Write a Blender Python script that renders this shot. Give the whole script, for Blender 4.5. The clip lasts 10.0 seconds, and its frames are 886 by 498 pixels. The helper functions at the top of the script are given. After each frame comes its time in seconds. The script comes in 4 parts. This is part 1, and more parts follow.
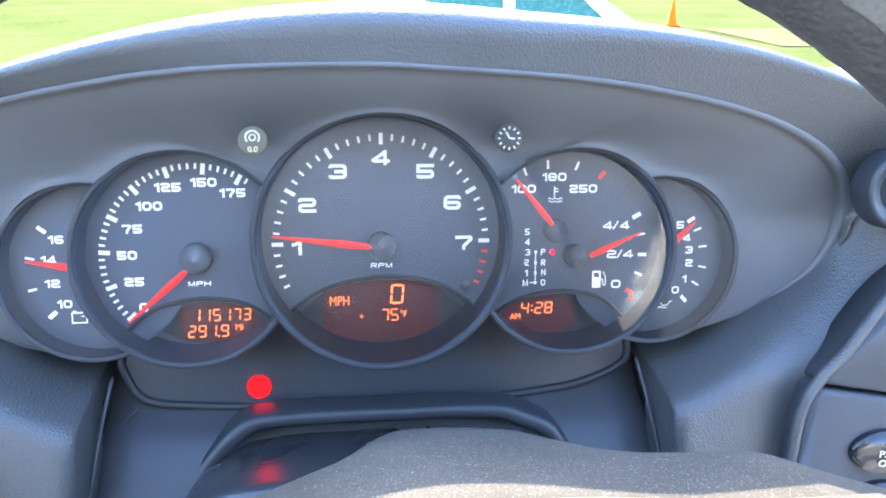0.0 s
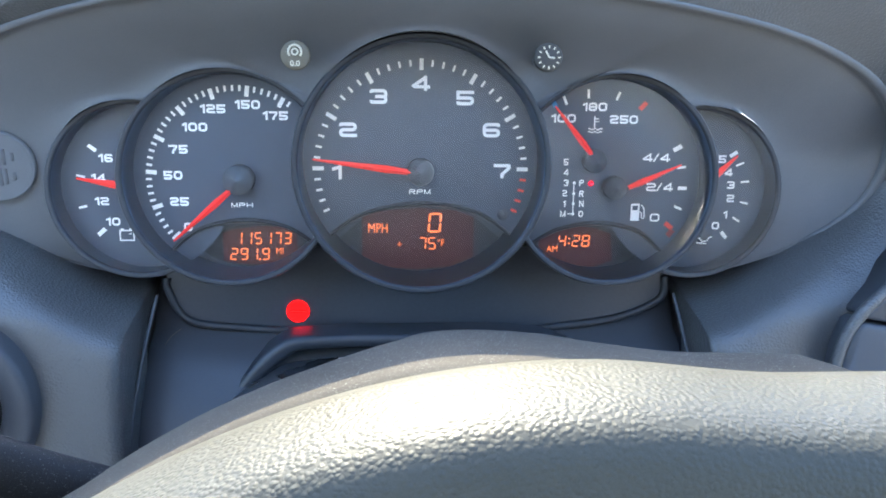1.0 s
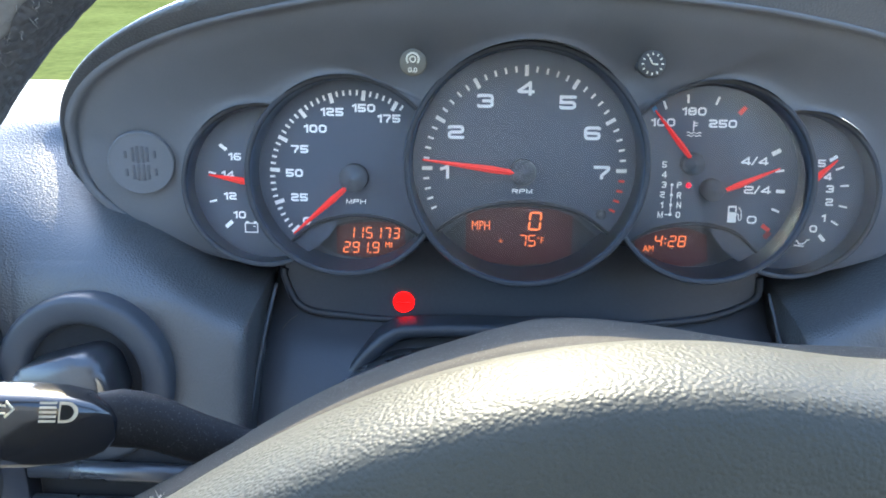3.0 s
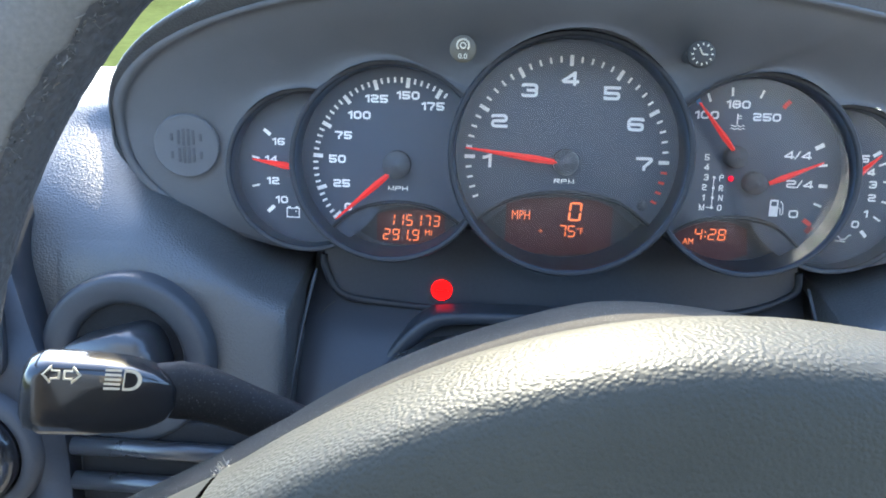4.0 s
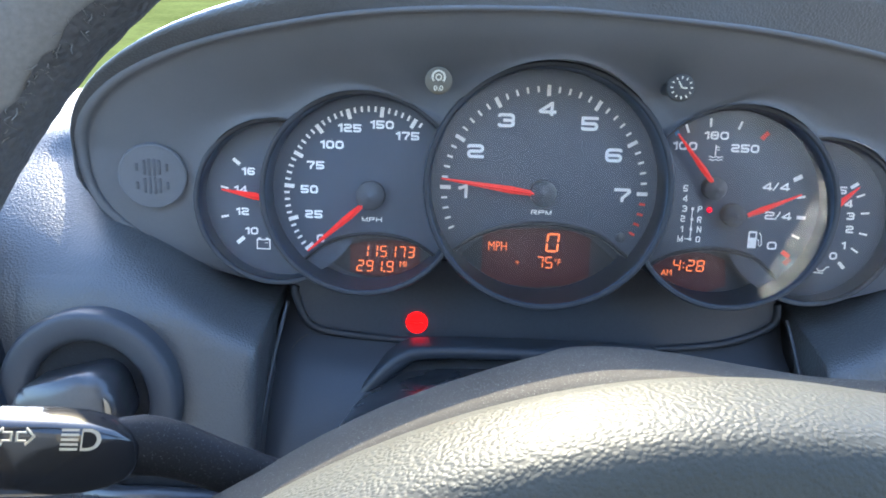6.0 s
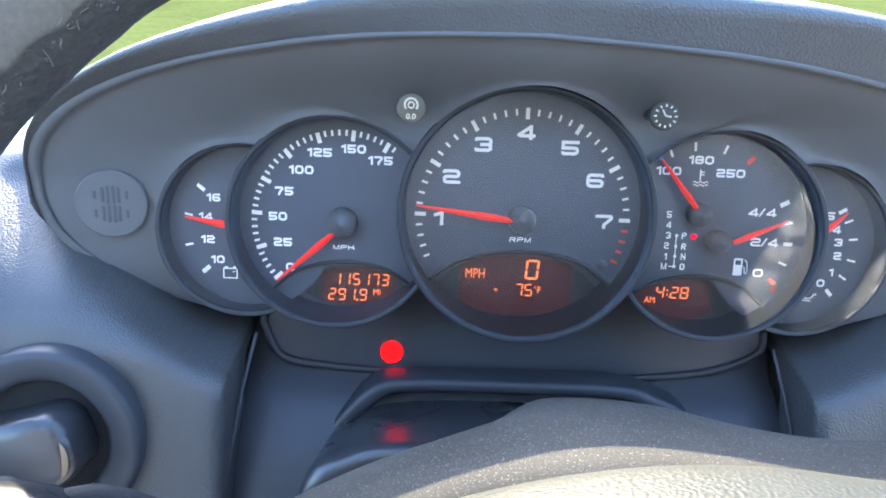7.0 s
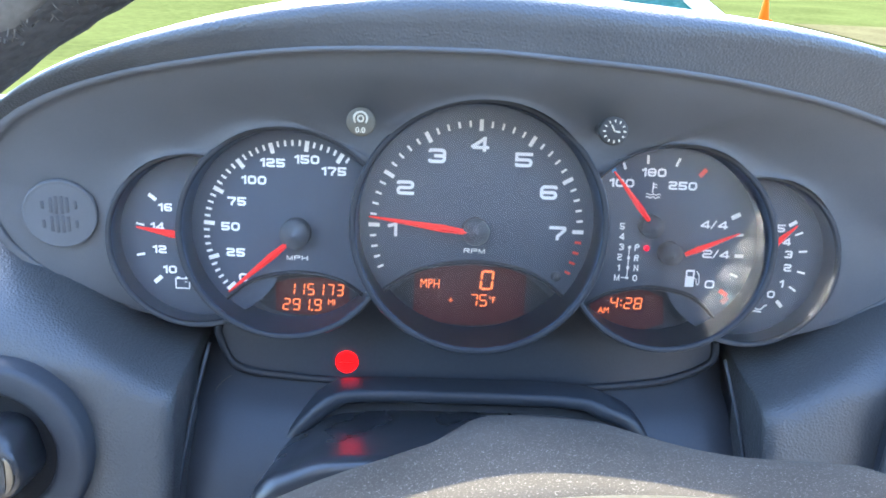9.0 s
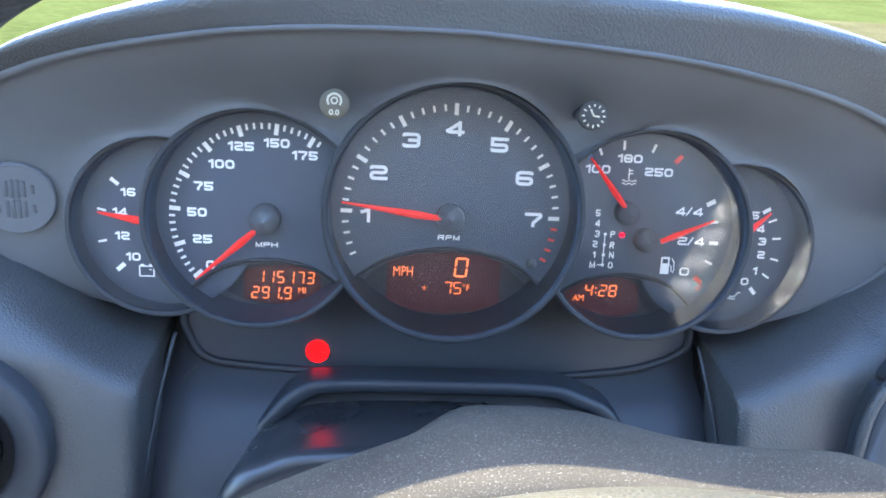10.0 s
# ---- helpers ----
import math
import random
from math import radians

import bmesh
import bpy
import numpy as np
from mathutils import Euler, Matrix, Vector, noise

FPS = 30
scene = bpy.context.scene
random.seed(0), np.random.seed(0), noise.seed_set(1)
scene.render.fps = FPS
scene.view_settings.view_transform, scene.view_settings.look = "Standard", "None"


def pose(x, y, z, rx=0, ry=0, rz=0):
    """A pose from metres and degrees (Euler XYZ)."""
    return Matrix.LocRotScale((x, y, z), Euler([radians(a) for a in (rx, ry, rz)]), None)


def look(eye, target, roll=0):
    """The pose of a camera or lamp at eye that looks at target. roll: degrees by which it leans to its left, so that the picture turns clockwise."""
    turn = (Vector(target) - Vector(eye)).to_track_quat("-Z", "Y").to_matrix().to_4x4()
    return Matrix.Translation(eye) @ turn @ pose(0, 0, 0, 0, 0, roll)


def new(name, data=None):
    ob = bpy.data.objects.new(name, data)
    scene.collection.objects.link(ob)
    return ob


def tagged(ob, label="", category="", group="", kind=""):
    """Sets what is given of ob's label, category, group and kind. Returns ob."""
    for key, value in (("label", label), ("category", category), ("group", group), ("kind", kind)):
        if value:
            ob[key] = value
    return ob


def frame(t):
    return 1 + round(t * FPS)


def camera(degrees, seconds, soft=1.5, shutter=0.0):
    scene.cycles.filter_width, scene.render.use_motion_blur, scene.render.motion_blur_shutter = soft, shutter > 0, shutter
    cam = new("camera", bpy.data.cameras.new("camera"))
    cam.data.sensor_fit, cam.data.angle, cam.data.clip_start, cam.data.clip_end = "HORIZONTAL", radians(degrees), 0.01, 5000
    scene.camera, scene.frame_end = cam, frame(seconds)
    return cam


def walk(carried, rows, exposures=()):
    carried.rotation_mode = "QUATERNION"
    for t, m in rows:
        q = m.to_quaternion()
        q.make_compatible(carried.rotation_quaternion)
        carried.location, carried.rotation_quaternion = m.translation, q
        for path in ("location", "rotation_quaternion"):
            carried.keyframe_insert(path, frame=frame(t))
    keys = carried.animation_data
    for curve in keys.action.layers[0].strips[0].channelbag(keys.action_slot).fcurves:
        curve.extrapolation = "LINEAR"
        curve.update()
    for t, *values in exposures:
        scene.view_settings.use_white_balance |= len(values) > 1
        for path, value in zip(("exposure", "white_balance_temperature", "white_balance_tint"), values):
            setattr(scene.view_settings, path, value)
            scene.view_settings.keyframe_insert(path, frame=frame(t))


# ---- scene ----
# The dashboard's own axes: x right, y into the gauges, z up the gauge faces; they lean back a little in the car.
LEAN_BACK = 6.0
D = pose(0, 0, 1.05, -LEAN_BACK, 0, 0)
cam = camera(58.29, 10.0, soft=1.8)
PATH = [
    (0, (-0.0148, -0.3713, 0.0641), (0.0314, 0.0195, -0.0079), -0.07),
    (0.5, (-0.0068, -0.3740, 0.0656), (0.0327, 0.0181, -0.0032), -0.17),
    (1, (-0.0121, -0.3794, 0.0379), (0.0118, 0.0119, -0.0418), 0.65),
    (1.5, (-0.0089, -0.3688, 0.0338), (-0.0064, 0.0204, -0.0567), 0.09),
    (2, (-0.0094, -0.3821, 0.0406), (-0.0178, 0.0071, -0.0479), -0.31),
    (2.5, (-0.0145, -0.3924, 0.0392), (-0.0265, -0.0011, -0.0432), 0.10),
    (3.8, (-0.0380, -0.4091, 0.0339), (-0.0582, -0.0169, -0.0423), 1.57),
    (4, (-0.0396, -0.4053, 0.0303), (-0.0599, -0.0132, -0.0462), 1.75),
    (4.5, (-0.0406, -0.4065, 0.0287), (-0.0617, -0.0147, -0.0491), 2.02),
    (5, (-0.0425, -0.4051, 0.0267), (-0.0624, -0.0131, -0.0507), 2.03),
    (5.5, (-0.0450, -0.4044, 0.0326), (-0.0595, -0.0118, -0.0426), 2.04),
    (6, (-0.0417, -0.3939, 0.0399), (-0.0485, -0.0004, -0.0316), 1.99),
    (6.2, (-0.0391, -0.3918, 0.0528), (-0.0455, 0.0014, -0.0207), 1.98),
    (7.5, (-0.0380, -0.3691, 0.0573), (-0.0312, 0.0233, -0.0202), 2.18),
    (8, (-0.0363, -0.3701, 0.0574), (-0.0281, 0.0222, -0.0203), 2.34),
    (8.5, (-0.0356, -0.3692, 0.0554), (-0.0269, 0.0230, -0.0227), 2.38),
    (9, (-0.0268, -0.3729, 0.0649), (-0.0147, 0.0188, -0.0150), 2.48),
    (9.5, (-0.0271, -0.3715, 0.0577), (-0.0094, 0.0201, -0.0221), 2.60),
    (10, (-0.0322, -0.3655, 0.0622), (-0.0007, 0.0241, -0.0223), 3.10),
]
walk(cam, [(t, D @ look(eye, target, roll)) for t, eye, target, roll in PATH], [(0.0, 4.97, 5520, 10), (0.6, 4.68, 5520, 10), (1.2, 4.25, 5580, 4), (2.2, 4.18, 5580, 4), (3.8, 4.07, 5520, 5), (5.8, 4.08, 5480, 6), (7.4, 4.40, 5500, 8), (8.5, 4.38, 5500, 8), (9.0, 4.52, 5500, 8), (9.5, 4.38, 5500, 8), (10.0, 4.38, 5500, 8)])

# ---- light ----
SUN_EL, SUN_AZ = 38.0, -9.0
world = bpy.data.worlds.new("sky")
scene.world = world
world.use_nodes = True
wn = world.node_tree.nodes
sky = wn.new("ShaderNodeTexSky")
sky.sky_type, sky.sun_disc = "NISHITA", False
sky.dust_density = 2.0
sky.sun_elevation, sky.sun_rotation = radians(SUN_EL), radians(SUN_AZ)
world.node_tree.links.new(sky.outputs["Color"], wn["Background"].inputs["Color"])
wn["Background"].inputs["Strength"].default_value = 0.11
sun = new("sun", bpy.data.lights.new("sun", "SUN"))
sun.data.energy, sun.data.angle, sun.data.color = 1.8, radians(0.6), (1.0, 0.8, 0.5)
sun.matrix_world = look((0, 0, 0), (-math.sin(radians(SUN_AZ)) * math.cos(radians(SUN_EL)), -math.cos(radians(SUN_AZ)) * math.cos(radians(SUN_EL)), -math.sin(radians(SUN_EL))))


# ---- materials ----
def material(name, colour, rough=0.5, metal=0.0, spec=0.5, vary=0.15, grain=400.0, bump=0.0, cells=0.0, cell_bump=0.0, dust=0.0, coat=0.0, glow=None, power=0.0, stain=25.0):
    """A surface with fine grain and larger stains; cells: leather grain of that many pores a metre; dust: pale specks."""
    m = bpy.data.materials.new(name)
    m.use_nodes = True
    n, l = m.node_tree.nodes, m.node_tree.links
    b = n["Principled BSDF"]
    b.inputs["Roughness"].default_value, b.inputs["Metallic"].default_value = rough, metal
    b.inputs["Specular IOR Level"].default_value, b.inputs["Coat Weight"].default_value = spec, coat
    b.inputs["Coat Roughness"].default_value = 0.05
    tc = n.new("ShaderNodeTexCoord")
    big, fine = n.new("ShaderNodeTexNoise"), n.new("ShaderNodeTexNoise")
    big.inputs["Scale"].default_value, fine.inputs["Scale"].default_value = stain, grain
    big.inputs["Detail"].default_value, fine.inputs["Detail"].default_value = 4, 3
    for t in (big, fine):
        l.new(tc.outputs["Object"], t.inputs["Vector"])
    add = n.new("ShaderNodeMath")
    add.operation = "ADD"
    l.new(big.outputs["Fac"], add.inputs[0])
    l.new(fine.outputs["Fac"], add.inputs[1])
    ramp = n.new("ShaderNodeMapRange")
    ramp.inputs["From Min"].default_value, ramp.inputs["From Max"].default_value = 0.6, 1.4
    ramp.inputs["To Min"].default_value, ramp.inputs["To Max"].default_value = 1 - vary, 1 + vary
    l.new(add.outputs[0], ramp.inputs["Value"])
    mix = n.new("ShaderNodeVectorMath")
    mix.operation = "SCALE"
    mix.inputs[0].default_value = colour
    l.new(ramp.outputs[0], mix.inputs["Scale"])
    out = mix.outputs[0]
    if dust:
        sp = n.new("ShaderNodeTexNoise")
        sp.inputs["Scale"].default_value, sp.inputs["Detail"].default_value = 1800, 2
        l.new(tc.outputs["Object"], sp.inputs["Vector"])
        th = n.new("ShaderNodeMapRange")
        th.inputs["From Min"].default_value, th.inputs["From Max"].default_value = 0.62, 0.78
        th.inputs["To Max"].default_value = dust
        l.new(sp.outputs["Fac"], th.inputs["Value"])
        dm = n.new("ShaderNodeMix")
        dm.data_type = "RGBA"
        dm.inputs["B"].default_value = (0.6, 0.59, 0.55, 1)
        l.new(th.outputs[0], dm.inputs["Factor"])
        l.new(out, dm.inputs["A"])
        out = dm.outputs["Result"]
    l.new(out, b.inputs["Base Color"])
    rr = n.new("ShaderNodeMapRange")
    rr.inputs["To Min"].default_value, rr.inputs["To Max"].default_value = max(rough - 0.12, 0.02), min(rough + 0.12, 1)
    l.new(big.outputs["Fac"], rr.inputs["Value"])
    l.new(rr.outputs[0], b.inputs["Roughness"])
    last = None
    if cells:
        v = n.new("ShaderNodeTexVoronoi")
        v.feature = "SMOOTH_F1"
        v.inputs["Scale"].default_value, v.inputs["Smoothness"].default_value = cells, 0.25
        warp = n.new("ShaderNodeVectorMath")
        warp.operation = "MULTIPLY_ADD"
        warp.inputs[1].default_value = (0.7 / cells,) * 3
        wv = n.new("ShaderNodeTexNoise")
        wv.inputs["Scale"].default_value, wv.inputs["Detail"].default_value = cells * 0.45, 1
        l.new(tc.outputs["Object"], wv.inputs["Vector"])
        l.new(wv.outputs["Color"], warp.inputs[0])
        l.new(tc.outputs["Object"], warp.inputs[2])
        l.new(warp.outputs[0], v.inputs["Vector"])
        cl = n.new("ShaderNodeMapRange")
        cl.inputs["From Min"].default_value, cl.inputs["From Max"].default_value = 0.7, 0.1
        l.new(v.outputs["Distance"], cl.inputs["Value"])
        bp = n.new("ShaderNodeBump")
        bp.inputs["Strength"].default_value, bp.inputs["Distance"].default_value = cell_bump, 0.0005
        l.new(cl.outputs[0], bp.inputs["Height"])
        last = bp
    if bump:
        bp = n.new("ShaderNodeBump")
        bp.inputs["Strength"].default_value, bp.inputs["Distance"].default_value = bump, 0.0003
        l.new(fine.outputs["Fac"], bp.inputs["Height"])
        if last:
            l.new(last.outputs[0], bp.inputs["Normal"])
        last = bp
    if last:
        l.new(last.outputs[0], b.inputs["Normal"])
    if glow:
        b.inputs["Emission Color"].default_value = (*glow, 1)
        b.inputs["Emission Strength"].default_value = power
    return m


PLASTIC = material("soft_black_plastic", (0.094, 0.093, 0.096), 0.6, spec=0.25, bump=0.25, grain=2500)
# the bowl's plastic darkened, for the shade in the sensor grille's slots
SLOT_SHADE = material("slot_shade_plastic", (0.068, 0.067, 0.07), 0.6, spec=0.22, bump=0.2, grain=2500)
TRIM = material("satin_black_trim", (0.04, 0.042, 0.047), 0.42, spec=0.25, bump=0.1, grain=1500)
LEATHER = material("black_grained_leather", (0.051, 0.051, 0.051), 0.4, spec=0.5, cells=880, cell_bump=0.36, bump=0.04, grain=3000)
PAD = material("black_airbag_leather", (0.034, 0.034, 0.028), 0.5, spec=0.12, cells=820, cell_bump=0.36, bump=0.03, grain=3000)
RIM = material("worn_rim_leather", (0.1, 0.092, 0.08), 0.7, spec=0.3, cells=700, cell_bump=0.15, bump=0.15, vary=0.2, grain=900)
WRAP = material("worn_dark_wrap", (0.035, 0.032, 0.03), 0.75, bump=0.8, grain=700, vary=0.5, cells=450, cell_bump=0.6)
DUSTY = material("dusty_black_plastic", (0.042, 0.039, 0.034), 1.0, spec=0.02, bump=0.6, grain=1800, dust=0.3, vary=0.3)
NECK = material("matt_stalk_plastic", (0.012, 0.012, 0.013), 0.7, spec=0.15, bump=0.3, grain=2000, dust=0.12)
SPOKE = material("smooth_spoke_plastic", (0.02, 0.022, 0.021), 0.7, spec=0.12, bump=0.1, grain=2000)
SHROUD = material("satin_column_plastic", (0.026, 0.026, 0.028), 0.3, spec=0.6, grain=900, vary=0.2)
GLOSS = material("gloss_black_plastic", (0.012, 0.012, 0.013), 0.12, grain=200, vary=0.1)
BEZEL = material("bezel_black", (0.024, 0.026, 0.031), 0.42, spec=0.3, grain=800)
DIAL = material("dial_black", (0.046, 0.058, 0.082), 0.6, grain=3000, vary=0.08)
WHITE = material("white_print", (0.82, 0.82, 0.8), 0.6, grain=3000, vary=0.05)
BLUE = material("blue_print", (0.05, 0.2, 0.4), 0.6)
REDPRINT = material("red_print", (0.75, 0.06, 0.04), 0.6, grain=3000, vary=0.05)
DARKRED = material("dark_red_print", (0.2, 0.02, 0.02), 0.6)
NEEDLE = material("red_needle", (0.85, 0.03, 0.02), 0.4, grain=3000, vary=0.05, glow=(1, 0.03, 0.03), power=0.02)
HUB = material("needle_hub", (0.09, 0.095, 0.105), 0.25, grain=1500)
LCD = material("backlit_display", (0.03, 0.012, 0.012), 0.4, glow=(0.5, 0.03, 0.035), power=0.0026, grain=2000)
LCDOFF = material("display_mask", (0.042, 0.05, 0.064), 0.5)
DIGIT = material("lit_digit", (0.3, 0.08, 0.02), 0.5, glow=(1.0, 0.2, 0.05), power=0.085)
LAMP = material("lit_warning_lamp", (0.03, 0.0, 0.0), 0.8, spec=0.0, glow=(1.0, 0.0, 0.0), power=0.3)
LAMPMARK = material("warning_lamp_symbol", (0.2, 0.0, 0.0), 0.5)
DOT = material("lit_gear_dot", (0.05, 0.0, 0.0), 0.8, spec=0.0, glow=(1.0, 0.0, 0.02), power=0.11)
BUTTON = material("button_grey", (0.105, 0.09, 0.066), 0.8, spec=0.2, grain=1500)
BUTTONDARK = material("button_black", (0.05, 0.046, 0.042), 0.8, spec=0.2, grain=1500)
LABELWHITE = material("button_print", (0.46, 0.4, 0.29), 0.5)
CHROME = material("worn_chrome", (0.2, 0.17, 0.13), 0.45, metal=1.0)
GRASS = material("sunlit_grass", (0.045, 0.054, 0.018), 0.95, spec=0.0, vary=0.35, grain=6, stain=0.4)
GRAVEL = material("worn_earth", (0.062, 0.058, 0.03), 0.95, spec=0.0, vary=0.3, grain=9, stain=0.7)
CARPAINT = material("silver_car_paint", (0.62, 0.64, 0.66), 0.3, metal=0.3, coat=0.5, vary=0.03)
CARGLASS = material("car_window_glass", (0.03, 0.1, 0.09), 0.25, spec=0.15, vary=0.3)
PANE = material("pale_panel", (0.74, 0.73, 0.7), 0.4, grain=30, stain=1.0)
RENDERED = material("grey_render", (0.3, 0.3, 0.3), 0.9, grain=30, stain=1.0)
# the unseen seat's tone is set for the veil it throws on the lenses
SEAT = material("grey_blue_cloth", (0.16, 0.18, 0.21), 0.9, bump=0.4, grain=1200)
# paler than the backrest so that it bounces more light
BOUNCE_CUSHION = material("bounce_cushion_cloth", (0.36, 0.39, 0.43), 0.9, bump=0.4, grain=1200)
SMOKED = material("smoked_plastic", (0.032, 0.036, 0.044), 0.35, spec=0.35, grain=600)
TYRE = material("tyre_rubber", (0.03, 0.03, 0.03), 0.8)
ORANGE = material("orange_cone", (0.5, 0.085, 0.003), 0.8, spec=0.05)
LINING = material("cabin_lining", (0.24, 0.245, 0.25), 0.9, bump=0.2, grain=1500)
TORN = material("torn_lining_fluff", (0.3, 0.27, 0.22), 0.9)
THREAD = material("frayed_thread", (0.11, 0.1, 0.085), 0.9)

def lens_glass(name, rough, index, haze=0.0):
    """A clear pane with a weak mirror image; haze: share of it blurred into a veil over the dial."""
    m = bpy.data.materials.new(name)
    m.use_nodes = True
    n, l = m.node_tree.nodes, m.node_tree.links
    n.remove(n["Principled BSDF"])
    both, clear, fres = n.new("ShaderNodeMixShader"), n.new("ShaderNodeBsdfTransparent"), n.new("ShaderNodeFresnel")
    shine, blur, blend = n.new("ShaderNodeBsdfGlossy"), n.new("ShaderNodeBsdfGlossy"), n.new("ShaderNodeMixShader")
    fres.inputs["IOR"].default_value, shine.inputs["Roughness"].default_value, blur.inputs["Roughness"].default_value = index, rough, 0.45
    blend.inputs[0].default_value = haze
    l.new(shine.outputs[0], blend.inputs[1])
    l.new(blur.outputs[0], blend.inputs[2])
    l.new(fres.outputs[0], both.inputs[0])
    l.new(clear.outputs[0], both.inputs[1])
    l.new(blend.outputs[0], both.inputs[2])
    l.new(both.outputs[0], n["Material Output"].inputs["Surface"])
    return m


# pane gloss differs from left to right only to set each dial's veil
DULL_LENS, SOFT_LENS, CLEAR_LENS = lens_glass("dull_lens", 0.3, 1.3), lens_glass("matt_lens", 0.3, 1.5), lens_glass("clear_lens", 0.03, 1.62, 0.2)


# ---- building helpers (lengths in decimetres along the dashboard's axes) ----
U = 0.1


def thing(name, label, category, at=(0, 0, 0), group="", kind="", base=None):
    ob = new(name)
    ob.matrix_basis = (base if base is not None else D) @ Matrix.Translation(Vector(at) * (U if base is None else 1))
    ob.empty_display_size = 0.02
    return tagged(ob, label, category, group, kind)


def part(name, bm, mat, parent, label="", smooth=True, kind=""):
    """Links a bmesh, given in its thing's own axes in decimetres, as one mesh."""
    me = bpy.data.meshes.new(name)
    if not next(iter(bm.faces)).tag:
        bmesh.ops.recalc_face_normals(bm, faces=bm.faces)
    bm.to_mesh(me)
    bm.free()
    me.transform(Matrix.Scale(U, 4))
    me.materials.append(mat)
    if smooth:
        me.polygons.foreach_set("use_smooth", [True] * len(me.polygons))
    ob = new(name, me)
    ob.parent = parent
    if parent is None:
        ob.matrix_basis = D
    return tagged(ob, label, kind=kind)


def again(ob, m):
    """One more of a part on the same mesh."""
    c = ob.copy()
    scene.collection.objects.link(c)
    c.matrix_basis = m
    return c


def grid(rows, close=False, caps=False):
    """A surface through rows of points."""
    bm = bmesh.new()
    vs = [[bm.verts.new(p) for p in r] for r in rows]
    for a, b in zip(vs, vs[1:]):
        k = len(a)
        for i in range(k if close else k - 1):
            bm.faces.new((a[i], a[(i + 1) % k], b[(i + 1) % k], b[i]))
    if caps:
        bm.faces.new(vs[0])
        bm.faces.new(vs[-1])
    return bm


def lathe(profile, axis="y", n=48, arc=None, at=(0, 0, 0)):
    """Turns (radius, along) pairs round the y axis; arc: a list of angles to keep."""
    angles = arc if arc else [2 * math.pi * i / n for i in range(n)]
    rows = [[(at[0] + r * math.cos(a), at[1] + y, at[2] + r * math.sin(a)) for a in angles] for r, y in profile]
    return grid(rows, close=arc is None)


def flat(points, y=0.0):
    bm = bmesh.new()
    f = bm.faces.new([bm.verts.new((x, y, z)) for x, z in points])
    f.normal_update()
    if f.normal.y > 0:
        f.normal_flip()
    f.tag = True
    return bm


def slab(points, y0, y1, bevel=0.0):
    """A plate with the outline points from y0 (front) to y1 (back)."""
    bm = bmesh.new()
    front = [bm.verts.new((x, y0, z)) for x, z in points]
    back = [bm.verts.new((x, y1, z)) for x, z in points]
    bm.faces.new(front)
    bm.faces.new(back)
    k = len(points)
    edges = []
    for i in range(k):
        bm.faces.new((front[i], front[(i + 1) % k], back[(i + 1) % k], back[i]))
    if bevel:
        edges = [e for e in bm.edges if e.verts[0] in front and e.verts[1] in front]
        bmesh.ops.bevel(bm, geom=edges, offset=bevel, segments=2, profile=0.5, affect="EDGES")
    return bm


def box(x0, x1, y0, y1, z0, z1, bevel=0.0):
    return slab([(x0, z0), (x1, z0), (x1, z1), (x0, z1)], y0, y1, bevel)


def tube(path, radius, n=10, close=False):
    """A round bar along points; radius: a number or one for each point."""
    pts = [Vector(p) for p in path]
    k = len(pts)
    rows = []
    for i, p in enumerate(pts):
        a, b = (pts[(i - 1) % k], pts[(i + 1) % k]) if close else (pts[max(i - 1, 0)], pts[min(i + 1, k - 1)])
        d = (b - a).normalized()
        s = d.cross(Vector((0, 1, 0.01))).normalized()
        u = s.cross(d)
        r = radius[i] if isinstance(radius, (list, tuple)) else radius
        rows.append([p + r * (math.cos(2 * math.pi * j / n) * s + math.sin(2 * math.pi * j / n) * u) for j in range(n)])
    if close:
        rows.append(rows[0])
    bm = grid(rows, close=True, caps=not close)
    if close:
        bmesh.ops.remove_doubles(bm, verts=bm.verts, dist=1e-6)
    return bm


def smooth_curve(points, n=6, close=False):
    """Catmull-Rom through the points."""
    p = [Vector(q) for q in points]
    k = len(p)
    out = []
    for i in range(k if close else k - 1):
        a, b, c, d = (p[(i + j - 1) % k] for j in range(4)) if close else (p[max(i - 1, 0)], p[i], p[i + 1], p[min(i + 2, k - 1)])
        for j in range(n):
            t = j / n
            out.append(0.5 * (2 * b + (c - a) * t + (2 * a - 5 * b + 4 * c - d) * t * t + (3 * b - a - 3 * c + d) * t**3))
    if not close:
        out.append(p[-1])
    return out


def text_mesh(body, size, wide=1.25, bold=0.02):
    """Letters as a flat mesh, centred, facing the driver, in decimetres."""
    cu = bpy.data.curves.new("letters", "FONT")
    cu.body, cu.size, cu.align_x, cu.align_y, cu.offset, cu.resolution_u = body, size, "CENTER", "CENTER", bold * size, 3
    ob = bpy.data.objects.new("letters", cu)
    me = bpy.data.meshes.new_from_object(ob)
    bpy.data.objects.remove(ob)
    me.transform(Matrix.Rotation(radians(90), 4, "X") @ Matrix.Diagonal((wide, 1, 1, 1)))
    xs = [v.co.x for v in me.vertices]
    zs = [v.co.z for v in me.vertices]
    me.transform(Matrix.Translation((-(min(xs) + max(xs)) / 2, 0, -(min(zs) + max(zs)) / 2)))
    me.transform(Matrix.Scale(U, 4))
    return me


def letters(name, body, x, z, size, mat, parent, y=-0.006, wide=1.25, bold=0.02, turn=0.0, label=""):
    me = text_mesh(body, size, wide, bold)
    me.materials.append(mat)
    ob = new(name, me)
    ob.parent = parent
    ob.matrix_basis = pose(x * U, y * U, z * U, 0, turn, 0)
    return tagged(ob, label)


